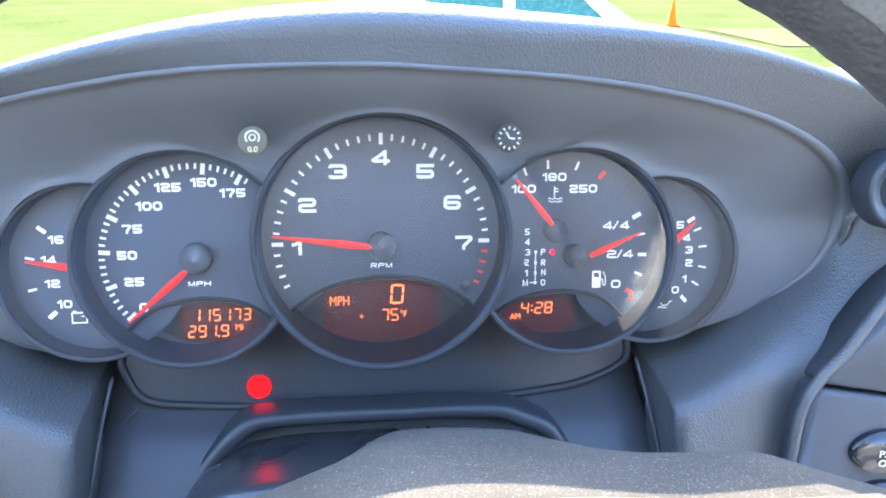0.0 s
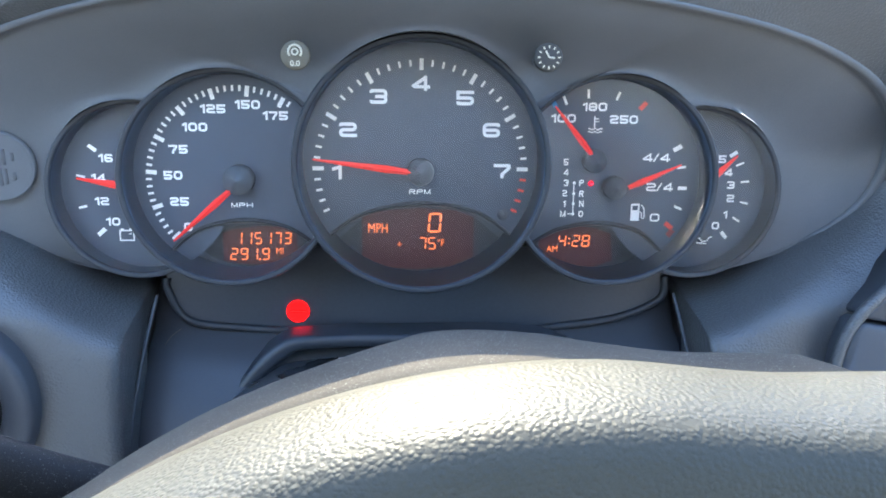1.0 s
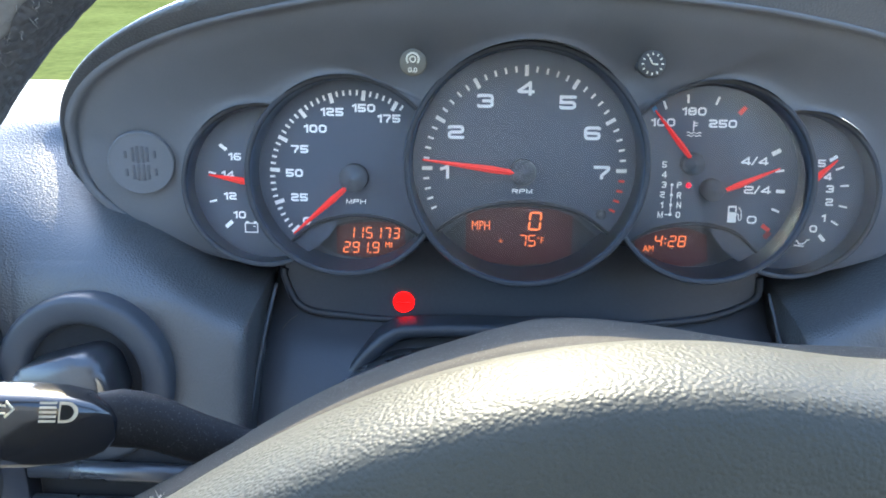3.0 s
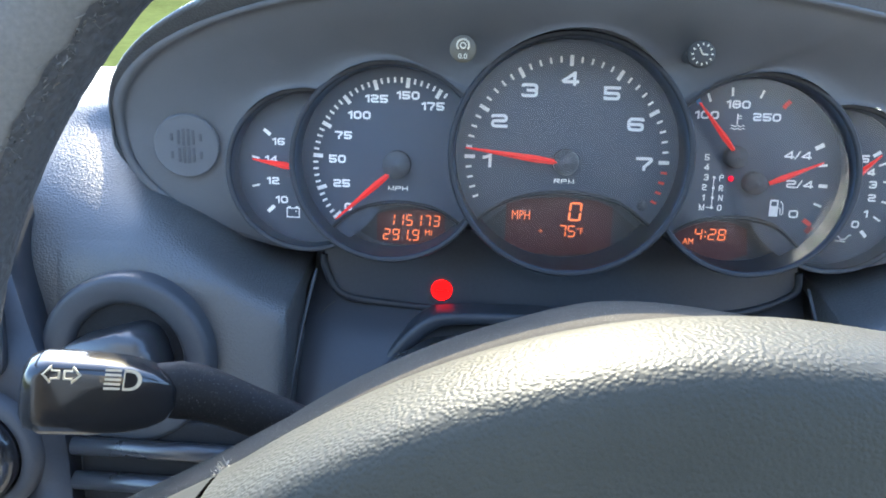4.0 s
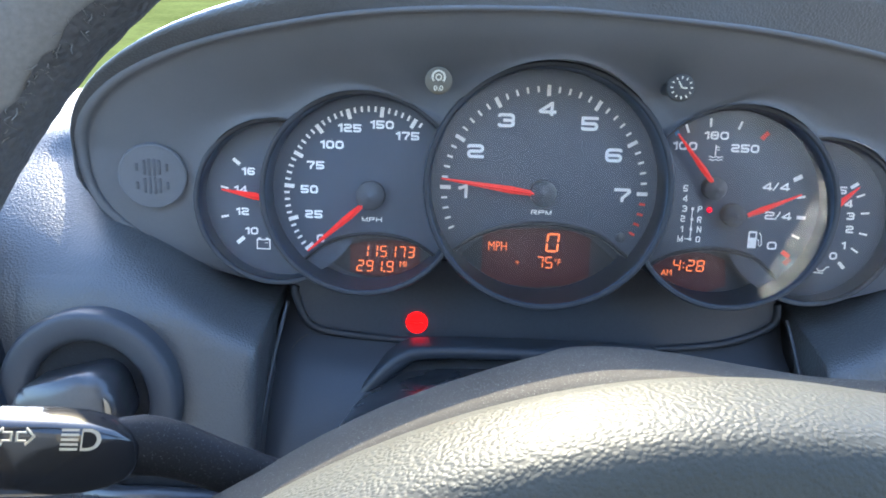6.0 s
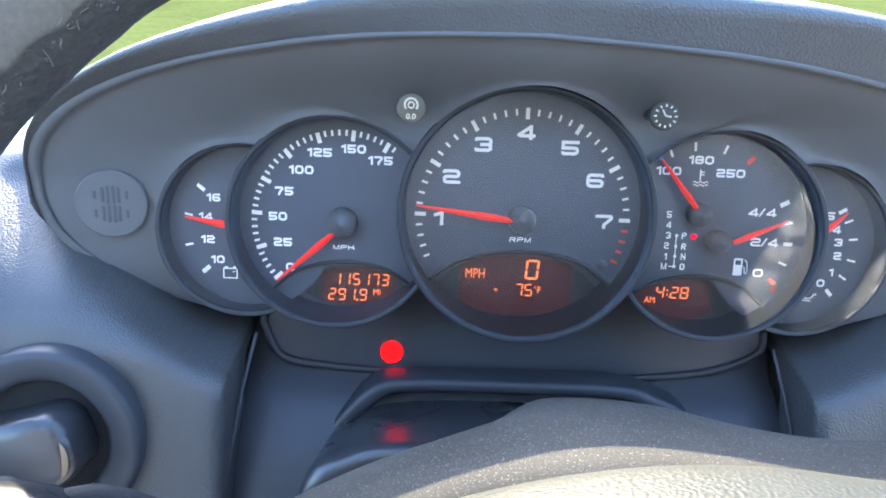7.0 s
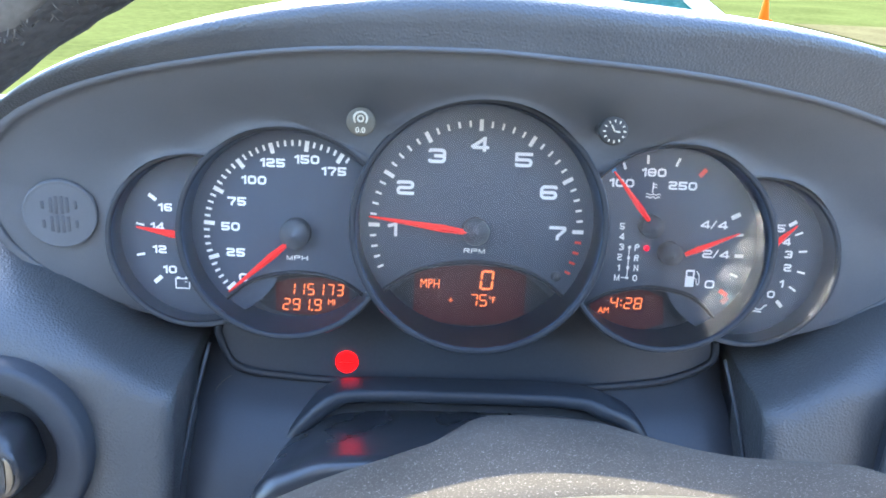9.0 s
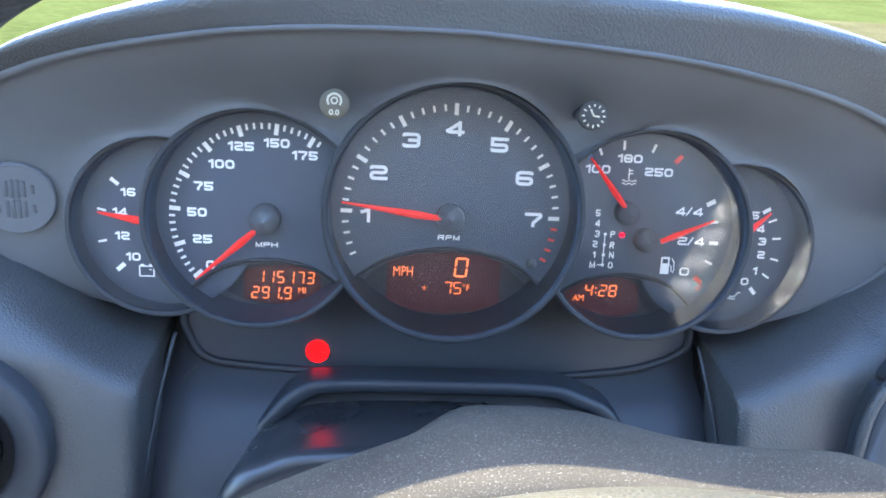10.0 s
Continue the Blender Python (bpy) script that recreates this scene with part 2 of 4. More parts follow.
# wide square figures of the dials: strokes through named columns (a to z) and rows (0 to 6); a star closes a stroke, a tick keeps a corner sharp
STROKES = {"0": "l1 r1 r5 l5*", "1": "n0 n6,d4 e4 n5", "2": "l4 l5 r5 r3 l3 l1 z1", "3": "l4 l5 r5 r3,c3 r3 r1 l1 l2", "4": "n0 n6,n5 a2,l2 z2", "5": "z5 l5' l3' r3 r1 l1 l2",
           "6": "r4 r5 l5 l1 r1 r3 l3", "7": "a5 r5 r4 m2 m0", "8": "l1 r1 r5 l5*,l3 r3", "9": "l2 l1 r1 r5 l5 l3 r3", "/": "d0 n6", "M": "l0 l6,l5 m1 r5,r6 r0", "P": "l0 l5 r5 r3 l3",
           "H": "l0 l6,r0 r6,l3 r3", "R": "l0 l5 r5 r3 l3,m3 r0", "N": "l0 l6,l5 r1,r0 r6", "D": "l1 r1 r5 l5*"}


def stroke_outline(path, sharp, closed, radius, thick):
    """A flat ribbon of even width along a path whose square corners are rounded."""
    pts = [Vector(p) for p in path]
    k, soft = len(pts), []
    for i, p in enumerate(pts):
        if not closed and i in (0, k - 1):
            soft.append(p)
            continue
        a, b = pts[i - 1] - p, pts[(i + 1) % k] - p
        if i in sharp or abs(a.normalized().dot(b.normalized())) > 0.3:
            soft.append(p)
            continue
        r = min(radius, a.length * 0.48, b.length * 0.48)
        c = p + (a.normalized() + b.normalized()) * r
        soft += [c - b.normalized() * r * math.cos(t) - a.normalized() * r * math.sin(t) for t in [math.pi / 2 * j / 4 for j in range(5)]]
    k = len(soft)
    left, right = [], []
    for i, p in enumerate(soft):
        d0 = (p - soft[i - 1]) if closed or i else (soft[1] - p)
        d1 = (soft[(i + 1) % k] - p) if closed or i < k - 1 else d0
        d0, d1 = (d0 if d0.length > 1e-6 else d1).normalized(), (d1 if d1.length > 1e-6 else d0).normalized()
        n = Vector((-(d0 + d1).y, (d0 + d1).x)).normalized()
        n *= min(1 / max(n.dot(Vector((-d1.y, d1.x))), 0.3), 1.6) * thick / 2
        left.append(p + n)
        right.append(p - n)
    return left, right


def figures(name, body, x, z, height, mat, parent, y, wide=1.2, thick=0.2, gap=0.16):
    """A row of wide square figures, centred, as one flat mesh."""
    bm = bmesh.new()
    pen, a = 0.0, thick / 2
    rows_at = (0, a, 0.27, 0.5, 0.73, 1 - a, 1)
    for ch in body:
        w = wide * (0.55 if ch == "1" else 0.6 if ch == "/" else 1.0)
        cols_at = {"a": 0, "l": a, "d": 0.0, "e": 0.2 * w, "c": 0.32 * w, "m": w / 2, "n": w - a if ch in "1/" else 0.74 * w, "r": w - a, "z": w}
        for i, stroke in enumerate(STROKES[ch].split(",")):
            nodes = stroke.rstrip("*").split()
            path = [(pen + cols_at[q[0]], rows_at[int(q[1])]) for q in nodes]
            left, right = stroke_outline(path, [k for k, q in enumerate(nodes) if q.endswith("'")], stroke.endswith("*"), 0.24, thick * (0.85 if ch in "/MN" else 1.0))
            v = [[bm.verts.new((p.x, -0.004 * i, p.y)) for p in side] for side in (left, right)]
            for j in range(len(left) if stroke.endswith("*") else len(left) - 1):
                q = (j + 1) % len(left)
                bm.faces.new((v[0][j], v[0][q], v[1][q], v[1][j]))
        pen += w + gap
    for v in bm.verts:
        v.co = Vector(((v.co.x - (pen - gap) / 2) * height, v.co.y * 0.1, (v.co.z - 0.5) * height))
    for f in bm.faces:
        f.normal_update()
        if f.normal.y > 0:
            f.normal_flip()
        f.tag = True
    ob = part(name, bm, mat, parent, smooth=False)
    ob.matrix_basis = pose(x * U, y * U, z * U)
    return ob


SEGMENTS = {"0": "abcdef", "1": "bc", "2": "abged", "3": "abgcd", "4": "fgbc", "5": "afgcd", "6": "afgedc", "7": "abc", "8": "abcdefg", "9": "abcdfg"}


def digit(ch, x, z, h, parent, y, w=0.55, thick=0.11):
    """A seven-segment figure h high."""
    bm = bmesh.new()
    W, t, gap, lean = w * h, thick * h, 0.03 * h, 0.08
    bars = {"a": (0, h / 2, 0), "g": (0, 0, 0), "d": (0, -h / 2, 0), "b": (W / 2, h / 4, 1), "c": (W / 2, -h / 4, 1), "f": (-W / 2, h / 4, 1), "e": (-W / 2, -h / 4, 1)}
    for s in SEGMENTS[ch]:
        cx, cz, up = bars[s]
        cz -= math.copysign(t / 2, cz) if not up and cz else 0
        L = (h / 4 if up else W / 2) - gap
        quad = [(-L, 0), (-L + t / 2, t / 2), (L - t / 2, t / 2), (L, 0), (L - t / 2, -t / 2), (-L + t / 2, -t / 2)]
        pts = [((cx + b, cz + a) if up else (cx + a, cz + b)) for a, b in quad]
        bm.faces.new([bm.verts.new((px + lean * pz, 0, pz)) for px, pz in pts])
    for f in bm.faces:
        f.normal_update()
        if f.normal.y > 0:
            f.normal_flip()
        f.tag = True
    ob = part("digit", bm, DIGIT, parent, smooth=False)
    ob.matrix_basis = pose(x * U, y * U, z * U)
    return ob


# ---- instrument cluster ----
TACH = (0.0, 0.03, 0.575)
SPEEDO = (-0.875, -0.036, 0.487)
TEMP = (0.89, -0.04, 0.487)
VOLT = (-1.295, -0.093, 0.405)
OIL = (1.305, -0.097, 0.408)


def outside(circle, other, n=120, slack=0.0):
    """The angles of a circle that lie outside another, in one run."""
    if other is None:
        return None
    a0 = math.atan2(other[1] - circle[1], other[0] - circle[0])
    keep = []
    for i in range(n + 1):
        a = a0 + 2 * math.pi * i / n
        x, z = circle[0] + circle[2] * math.cos(a), circle[1] + circle[2] * math.sin(a)
        if math.hypot(x - other[0], z - other[1]) > other[2] - slack:
            keep.append(a)
    return keep


def brow_line(left, right, top):
    (x0, z0), (x1, z1) = left, right
    mx = (x0 + x1) / 2
    return smooth_curve([(x0, 0, z0), (x0 * 0.8 + x1 * 0.2, 0, z0 + (top - z0) * 0.7), (mx, 0, top), (x0 * 0.2 + x1 * 0.8, 0, z1 + (top - z1) * 0.74), (x1, 0, z1)], 8)


def gauge(name, label, circle, other, front, dial_y, brow=None, turned=0.0):
    """A dial in a bezel; below the brow, if it has one, the face steps back to the display."""
    cx, cz, r = circle
    g = thing(name, label, "gauge", group="gauges of the instrument cluster")
    if brow:
        line = brow_line(*brow)
        a0 = math.atan2(brow[1][1] - cz, brow[1][0] - cx)
        a1 = math.atan2(brow[0][1] - cz, brow[0][0] - cx) + 2 * math.pi
        rim_pts = [(cx + r * math.cos(a0 + (a1 - a0) * i / 80), cz + r * math.sin(a0 + (a1 - a0) * i / 80)) for i in range(81)]
        part("dial_face", flat(rim_pts + [(p.x, p.z) for p in line], dial_y), DIAL, g, "matt black dial face", smooth=False)
        part("display_recess", flat([(cx + (r - 0.01) * math.cos(2 * math.pi * i / 96), cz + (r - 0.01) * math.sin(2 * math.pi * i / 96)) for i in range(96)], 0.1), LCDOFF, g, "black display recess", smooth=False)
        part("display_brow", grid([[(p.x, y, p.z + dz) for p in line] for y, dz in ((dial_y + 0.004, 0.012), (dial_y - 0.012, 0.008), (dial_y - 0.014, -0.006), (dial_y, -0.012), (0.1, -0.02))]), BEZEL, g, "curved black brow over the display")
    else:
        part("dial_face", flat([(cx + r * math.cos(2 * math.pi * i / 96), cz + r * math.sin(2 * math.pi * i / 96)) for i in range(96)], dial_y), DIAL, g, "matt black dial face", smooth=False)
    arc = outside(circle, other, slack=0.01)
    prof = [(r - 0.02, front + 0.016), (r - 0.016, front + 0.004), (r - 0.01, front), (r - 0.004, front + 0.003), (r - 0.001, front + 0.001), (r + 0.003, front + 0.002), (r + 0.008, front + 0.01), (r + 0.01, front + 0.026), (r + 0.01, 0.12)]
    part("dial_wall", lathe([(r - 0.021, 0.1), (r - 0.02, dial_y), (r - 0.02, front + 0.016)], n=120, arc=arc, at=(cx, 0, cz)), DIAL, g, "dark wall round the dial")
    part("bezel", lathe(prof, n=120, arc=arc, at=(cx, 0, cz)), BEZEL, g, "satin black bezel ring")
    rl = r - 0.018
    if other is None:
        edge = [(cx + rl * math.cos(2 * math.pi * i / 96), cz + rl * math.sin(2 * math.pi * i / 96)) for i in range(96)]
    else:  # the pane ends where the neighbour's bezel begins
        ox, oz, ro = other
        ro += 0.01
        edge = [(cx + rl * math.cos(a), cz + rl * math.sin(a)) for a in outside((cx, cz, rl), (ox, oz, ro))]
        mid = math.atan2(cz - oz, cx - ox)
        ends = [math.remainder(math.atan2(p[1] - oz, p[0] - ox) - mid, 2 * math.pi) for p in (edge[-1], edge[0])]
        for i in range(1, 24):
            a = mid + ends[0] + (ends[1] - ends[0]) * i / 24
            edge.append((ox + ro * math.cos(a), oz + ro * math.sin(a)))
    ln = flat(edge, front * 0.75)
    for v in ln.verts:  # the pane leans back a little
        v.co.y += 0.07 * (v.co.z - cz) + turned * (v.co.x - cx)
    lens = part("lens", ln, CLEAR_LENS if cx > 0.5 else SOFT_LENS if cx > -0.5 else DULL_LENS, g, "clear lens")
    lens.visible_shadow = False
    return g


def tick_mesh(length, wide):
    bm = flat([(-length, -wide / 2), (0, -wide / 2), (0, wide / 2), (-length, wide / 2)])
    return bm


def ticks(parent, cx, cz, r, angles, length, wide, mat, y):
    first = None
    for a in angles:
        m = pose((cx + r * math.cos(radians(a))) * U, y * U, (cz + r * math.sin(radians(a))) * U, 0, -a, 0)
        if first is None:
            first = part("tick_mark", tick_mesh(length, wide), mat, parent, smooth=False)
            first.matrix_basis = m
        else:
            again(first, m)


def needle(parent, base, tip, y, wide=0.036):
    (x0, z0), (x1, z1) = base, tip
    L, a = math.hypot(x1 - x0, z1 - z0), math.degrees(math.atan2(z1 - z0, x1 - x0))
    outline = [(0, -wide * 0.35), (L * 0.25, -wide / 2), (L, -0.004), (L, 0.004), (L * 0.25, wide / 2), (0, wide * 0.35)]
    bm = bmesh.new()
    f = [bm.verts.new((px, 0, pz)) for px, pz in outline]
    ridge = [bm.verts.new((0, -0.022, 0)), bm.verts.new((L * 0.97, -0.008, 0))]
    bm.faces.new((f[0], f[1], f[2], ridge[1], ridge[0]))
    bm.faces.new((f[3], f[4], f[5], ridge[0], ridge[1]))
    bm.faces.new((f[2], f[3], ridge[1]))
    bm.faces.new((f[5], f[0], ridge[0]))
    bm.faces.new(f)
    ob = part("needle", bm, NEEDLE, parent, "lit red needle", smooth=False)
    ob.matrix_basis = pose(x0 * U, y * U, z0 * U, 0, -a, 0)


def hub(parent, x, z, r, y=0.0, high=0.1):
    bm = lathe([(r * 1.02, 0), (r, -high * 0.6), (r * 0.94, -high * 0.72), (r * 0.5, -high * 0.9), (0.001, -high * 1.08)], n=32, at=(x, y, z))
    part("needle_hub", bm, HUB, parent, "dark grey needle hub")


def mask(parent, left, right, top, bottom, y=0.095):
    """The almond-shaped smoked plate round a display."""
    (x0, z0), (x1, z1) = left, right
    mx = (x0 + x1) / 2
    up = smooth_curve([(x0, 0, z0), (x0 * 0.8 + x1 * 0.2, 0, z0 + (top - z0) * 0.7), (mx, 0, top), (x0 * 0.2 + x1 * 0.8, 0, z1 + (top - z1) * 0.7), (x1, 0, z1)], 8)
    low = smooth_curve([(x1, 0, z1), (x0 * 0.2 + x1 * 0.8, 0, z1 + (bottom - z1) * 0.7), (mx, 0, bottom), (x0 * 0.8 + x1 * 0.2, 0, z0 + (bottom - z0) * 0.7), (x0, 0, z0)], 8)
    part("display_surround", flat([(p.x, p.z) for p in up + low[1:-1]], y), SMOKED, parent, "smoked display surround", smooth=False)


def rounded(x0, x1, z0, z1, r, n=5):
    out = []
    for cx, cz, a0 in ((x1 - r, z1 - r, 0), (x0 + r, z1 - r, 90), (x0 + r, z0 + r, 180), (x1 - r, z0 + r, 270)):
        out += [(cx + r * math.cos(radians(a0 + 90 * i / n)), cz + r * math.sin(radians(a0 + 90 * i / n))) for i in range(n + 1)]
    return out


def lcd(parent, outline, y):
    return part("display", flat(outline, y), LCD, parent, "dark red backlit display", smooth=False)


Y_OUT, Y_MID, Y_TACH = 0.0, -0.012, -0.024

# tachometer
g = gauge("tachometer", "round black tachometer reading about one thousand, with red needle", TACH, None, -0.25, Y_TACH, ((-0.448, -0.33), (0.448, -0.33), -0.165))
yp = Y_TACH - 0.006
ticks(g, 0, 0, 0.51, [180 - 30 * i for i in range(7)], 0.053, 0.019, WHITE, yp)
ticks(g, 0, 0, 0.505, [a for a in range(6, 205, 6) if a % 30], 0.03, 0.011, WHITE, yp)
ticks(g, 0, 0, 0.505, [-6, -12, -18, -24], 0.03, 0.012, REDPRINT, yp)
for ch, x, z in (("1", -0.396, -0.018), ("2", -0.342, 0.181), ("3", -0.199, 0.335), ("4", -0.001, 0.397), ("5", 0.205, 0.332), ("6", 0.331, 0.184), ("7", 0.387, -0.009)):
    figures("numeral", ch, x, z, 0.068, WHITE, g, yp, 1.22, 0.23)
figures("legend", "RPM", -0.005, -0.109, 0.023, WHITE, g, yp, 1.3, 0.2, 0.25)
needle(g, (-0.05, -0.012), (-0.505, 0.046), -0.08, 0.036)
hub(g, -0.004, -0.012, 0.064, Y_TACH, 0.09)
part("light_sensor", lathe([(0.026, 0), (0.024, -0.008), (0.001, -0.01)], n=20, at=(0.395, Y_TACH, -0.221)), HUB, g, "small grey light sensor")
mask(g, (-0.4, -0.36), (0.4, -0.36), -0.19, -0.53)
d = lcd(g, [(-0.285, -0.25), (-0.2, -0.222), (0, -0.205), (0.18, -0.218), (0.268, -0.25), (0.268, -0.45), (0.15, -0.5), (0, -0.515), (-0.15, -0.505), (-0.285, -0.46)], 0.089)
yd = 0.084
letters("unit", "MPH", -0.207, -0.305, 0.07, DIGIT, d, yd, 0.72, -0.005)
digit("0", 0.074, -0.278, 0.1, d, yd, 0.55)
letters("plus_sign", "+", -0.101, -0.386, 0.05, DIGIT, d, yd, 1.0, 0.0)
digit("7", 0.012, -0.382, 0.062, d, yd)
digit("5", 0.06, -0.382, 0.062, d, yd)
letters("unit", "°F", 0.105, -0.378, 0.048, DIGIT, d, yd, 0.9, 0.0)

# speedometer
g = gauge("speedometer", "round black speedometer in miles per hour with red needle at zero", SPEEDO, TACH, -0.19, Y_MID, ((-1.19, -0.4), (-0.515, -0.36), -0.25))
yp = Y_MID - 0.006
SC = (-0.85, -0.054, 0.434)
ticks(g, *SC, [221.6 - 23 * i for i in range(8)], 0.05, 0.02, WHITE, yp)
ticks(g, *SC, [221.6 - 4.6 * i for i in range(37) if i % 5], 0.027, 0.011, WHITE, yp)
for ch, x, z in (("0", -1.101, -0.282), ("25", -1.136, -0.161), ("50", -1.159, -0.037), ("75", -1.129, 0.084), ("100", -1.048, 0.187), ("125", -0.962, 0.271), ("150", -0.803, 0.292), ("175", -0.677, 0.242)):
    figures("numeral", ch, x, z, 0.041, WHITE, g, yp, 1.0, 0.25, 0.13)
figures("legend", "MPH", -0.845, -0.177, 0.023, WHITE, g, yp, 1.3, 0.2, 0.25)
needle(g, (-0.885, -0.1), (-1.155, -0.338), -0.08, 0.034)
hub(g, -0.85, -0.054, 0.07, Y_MID, 0.11)
mask(g, (-1.08, -0.41), (-0.53, -0.385), -0.285, -0.5)
d = lcd(g, [(-0.965, -0.33), (-0.9, -0.31), (-0.785, -0.297), (-0.68, -0.3), (-0.605, -0.312), (-0.605, -0.455), (-0.7, -0.48), (-0.785, -0.488), (-0.87, -0.485), (-0.965, -0.47)], 0.089)
yd = 0.084
for i, ch in enumerate("115173"):
    digit(ch, -0.888 + 0.0475 * i, -0.356, 0.06, d, yd, 0.5)
for i, ch in enumerate("2919"):
    digit(ch, -0.912 + 0.0485 * i + (0.008 if i == 3 else 0), -0.435, 0.06, d, yd, 0.5)
part("decimal_point", flat(rounded(-0.793, -0.783, -0.466, -0.456, 0.004), yd), DIGIT, d)
letters("unit", "MI", -0.69, -0.419, 0.044, DIGIT, d, yd, 0.9, 0.0)

# temperature and fuel gauge
g = gauge("fuel_and_temperature_gauge", "round black gauge with two red needles and a clock display", TEMP, TACH, -0.19, Y_MID, ((0.535, -0.37), (1.2, -0.415), -0.262))
for ch, x, z in (("100", 0.676, 0.242), ("180", 0.824, 0.297), ("250", 0.967, 0.239)):
    figures("numeral", ch, x, z, 0.04, WHITE, g, yp, 1.05, 0.24, 0.13)
for ch, x, z in (("4/4", 1.137, 0.059), ("2/4", 1.161, -0.084), ("0", 1.146, -0.234)):
    figures("numeral", ch, x, z, 0.04, WHITE, g, yp, 1.2, 0.21, 0.1)
for a, x, z, mat, ln, wd in ((112, 0.673, 0.345, WHITE, 0.042, 0.012), (93, 0.79, 0.378, WHITE, 0.042, 0.012), (68, 0.942, 0.368, WHITE, 0.042, 0.012), (48, 1.072, 0.32, REDPRINT, 0.045, 0.022), (118, 0.617, 0.332, BLUE, 0.045, 0.022),
                             (28, 1.258, 0.115, WHITE, 0.046, 0.022), (8, 1.284, 0.015, WHITE, 0.044, 0.012), (-2, 1.296, -0.09, WHITE, 0.044, 0.018), (-22, 1.278, -0.193, WHITE, 0.042, 0.012), (-36, 1.236, -0.288, REDPRINT, 0.046, 0.022)):
    ticks(g, x, z, 0, [a], ln, wd, mat, yp)
ticks(g, 1.215, -0.325, 0, [-130], 0.04, 0.028, DARKRED, yp)
for ch, x, z in (("5", 0.697, 0.035), ("4", 0.699, -0.014), ("3", 0.701, -0.065), ("2", 0.696, -0.115), ("1", 0.696, -0.167), ("M", 0.691, -0.216), ("P", 0.776, -0.065), ("R", 0.778, -0.117), ("N", 0.78, -0.166), ("D", 0.779, -0.216)):
    figures("gear_letter", ch, x, z, 0.032, WHITE, g, yp, 0.72 if ch != "M" else 0.85, 0.19)
part("gear_line", flat([(0.737, -0.216), (0.742, -0.216), (0.742, -0.065), (0.737, -0.065)], yp), WHITE, g, smooth=False)
for z in (-0.065, -0.117, -0.166, -0.216):
    part("gear_point", flat([(0.74 + 0.008 * math.cos(i), z + 0.008 * math.sin(i)) for i in [k * math.pi / 5 for k in range(10)]], yp - 0.001), WHITE, g, smooth=False)
part("gear_line", flat([(0.712, -0.218), (0.742, -0.218), (0.742, -0.213), (0.712, -0.213)], yp - 0.0005), WHITE, g, smooth=False)
part("gear_lamp", lathe([(0.014, 0), (0.012, -0.008), (0.001, -0.01)], n=16, at=(0.822, yp, -0.067)), DOT, g, "lit red gear lamp")
needle(g, (0.803, 0.078), (0.622, 0.3), -0.08, 0.03)
hub(g, 0.829, 0.042, 0.055, Y_MID, 0.09)
needle(g, (0.99, -0.08), (1.24, 0.03), -0.08, 0.031)
hub(g, 0.932, -0.085, 0.055, Y_MID, 0.09)
# coolant symbol
part("coolant_symbol", flat([(0.823, 0.2), (0.829, 0.2), (0.829, 0.225), (0.845, 0.225), (0.845, 0.23), (0.829, 0.23), (0.829, 0.238), (0.845, 0.238), (0.845, 0.243), (0.829, 0.243), (0.829, 0.252), (0.823, 0.252)], yp), WHITE, g, smooth=False)
for z in (0.195, 0.181):
    wav = [(0.795 + 0.007 * i, z + 0.004 * math.sin(i * 1.6)) for i in range(11)]
    part("coolant_wave", flat(wav + [(x, zz - 0.005) for x, zz in reversed(wav)], yp), WHITE, g, smooth=False)
# pump symbol
part("pump_body", flat([(1.025, -0.25), (1.068, -0.25), (1.068, -0.165), (1.03, -0.165), (1.025, -0.17)], yp), WHITE, g, smooth=False)
part("pump_window", flat([(1.033, -0.197), (1.06, -0.197), (1.06, -0.175), (1.033, -0.175)], yp - 0.001), DIAL, g, smooth=False)
part("pump_hose", tube([(1.068, yp, -0.205), (1.078, yp, -0.21), (1.08, yp, -0.235), (1.088, yp, -0.24), (1.093, yp, -0.23), (1.09, yp, -0.19), (1.078, yp, -0.172)], 0.003, 6), WHITE, g)
mask(g, (0.57, -0.42), (1.12, -0.44), -0.285, -0.52)
d = lcd(g, [(0.595, -0.345), (0.68, -0.308), (0.78, -0.295), (0.88, -0.305), (0.96, -0.335), (0.975, -0.47), (0.88, -0.505), (0.78, -0.51), (0.68, -0.485), (0.6, -0.43)], 0.089)
for ch, x in (("4", 0.715), ("2", 0.785), ("8", 0.835)):
    digit(ch, x, -0.37, 0.06, d, yd, 0.55)
for z in (-0.358, -0.382):
    part("colon", flat(rounded(0.746, 0.754, z - 0.004, z + 0.004, 0.003), yd), DIGIT, d)
letters("unit", "AM", 0.665, -0.41, 0.046, DIGIT, d, yd, 0.85, 0.0)

# voltmeter
g = gauge("voltmeter", "black voltmeter half hidden behind the speedometer, red needle near fourteen", VOLT, SPEEDO, -0.13, Y_OUT)
yp = Y_OUT - 0.006
for ch, x, z in (("16", -1.466, 0.04), ("14", -1.505, -0.052), ("12", -1.497, -0.162), ("10", -1.451, -0.259)):
    figures("numeral", ch, x, z, 0.038, WHITE, g, yp, 1.02, 0.24, 0.13)
for a, x, z, ln, wd in ((142, -1.542, 0.1, 0.044, 0.018), (168, -1.605, -0.04, 0.04, 0.01), (193, -1.605, -0.194, 0.04, 0.011), (222, -1.524, -0.324, 0.046, 0.02)):
    ticks(g, x, z, 0, [a], ln, wd, WHITE, yp)
needle(g, (-1.37, -0.087), (-1.59, -0.05), -0.05, 0.036)
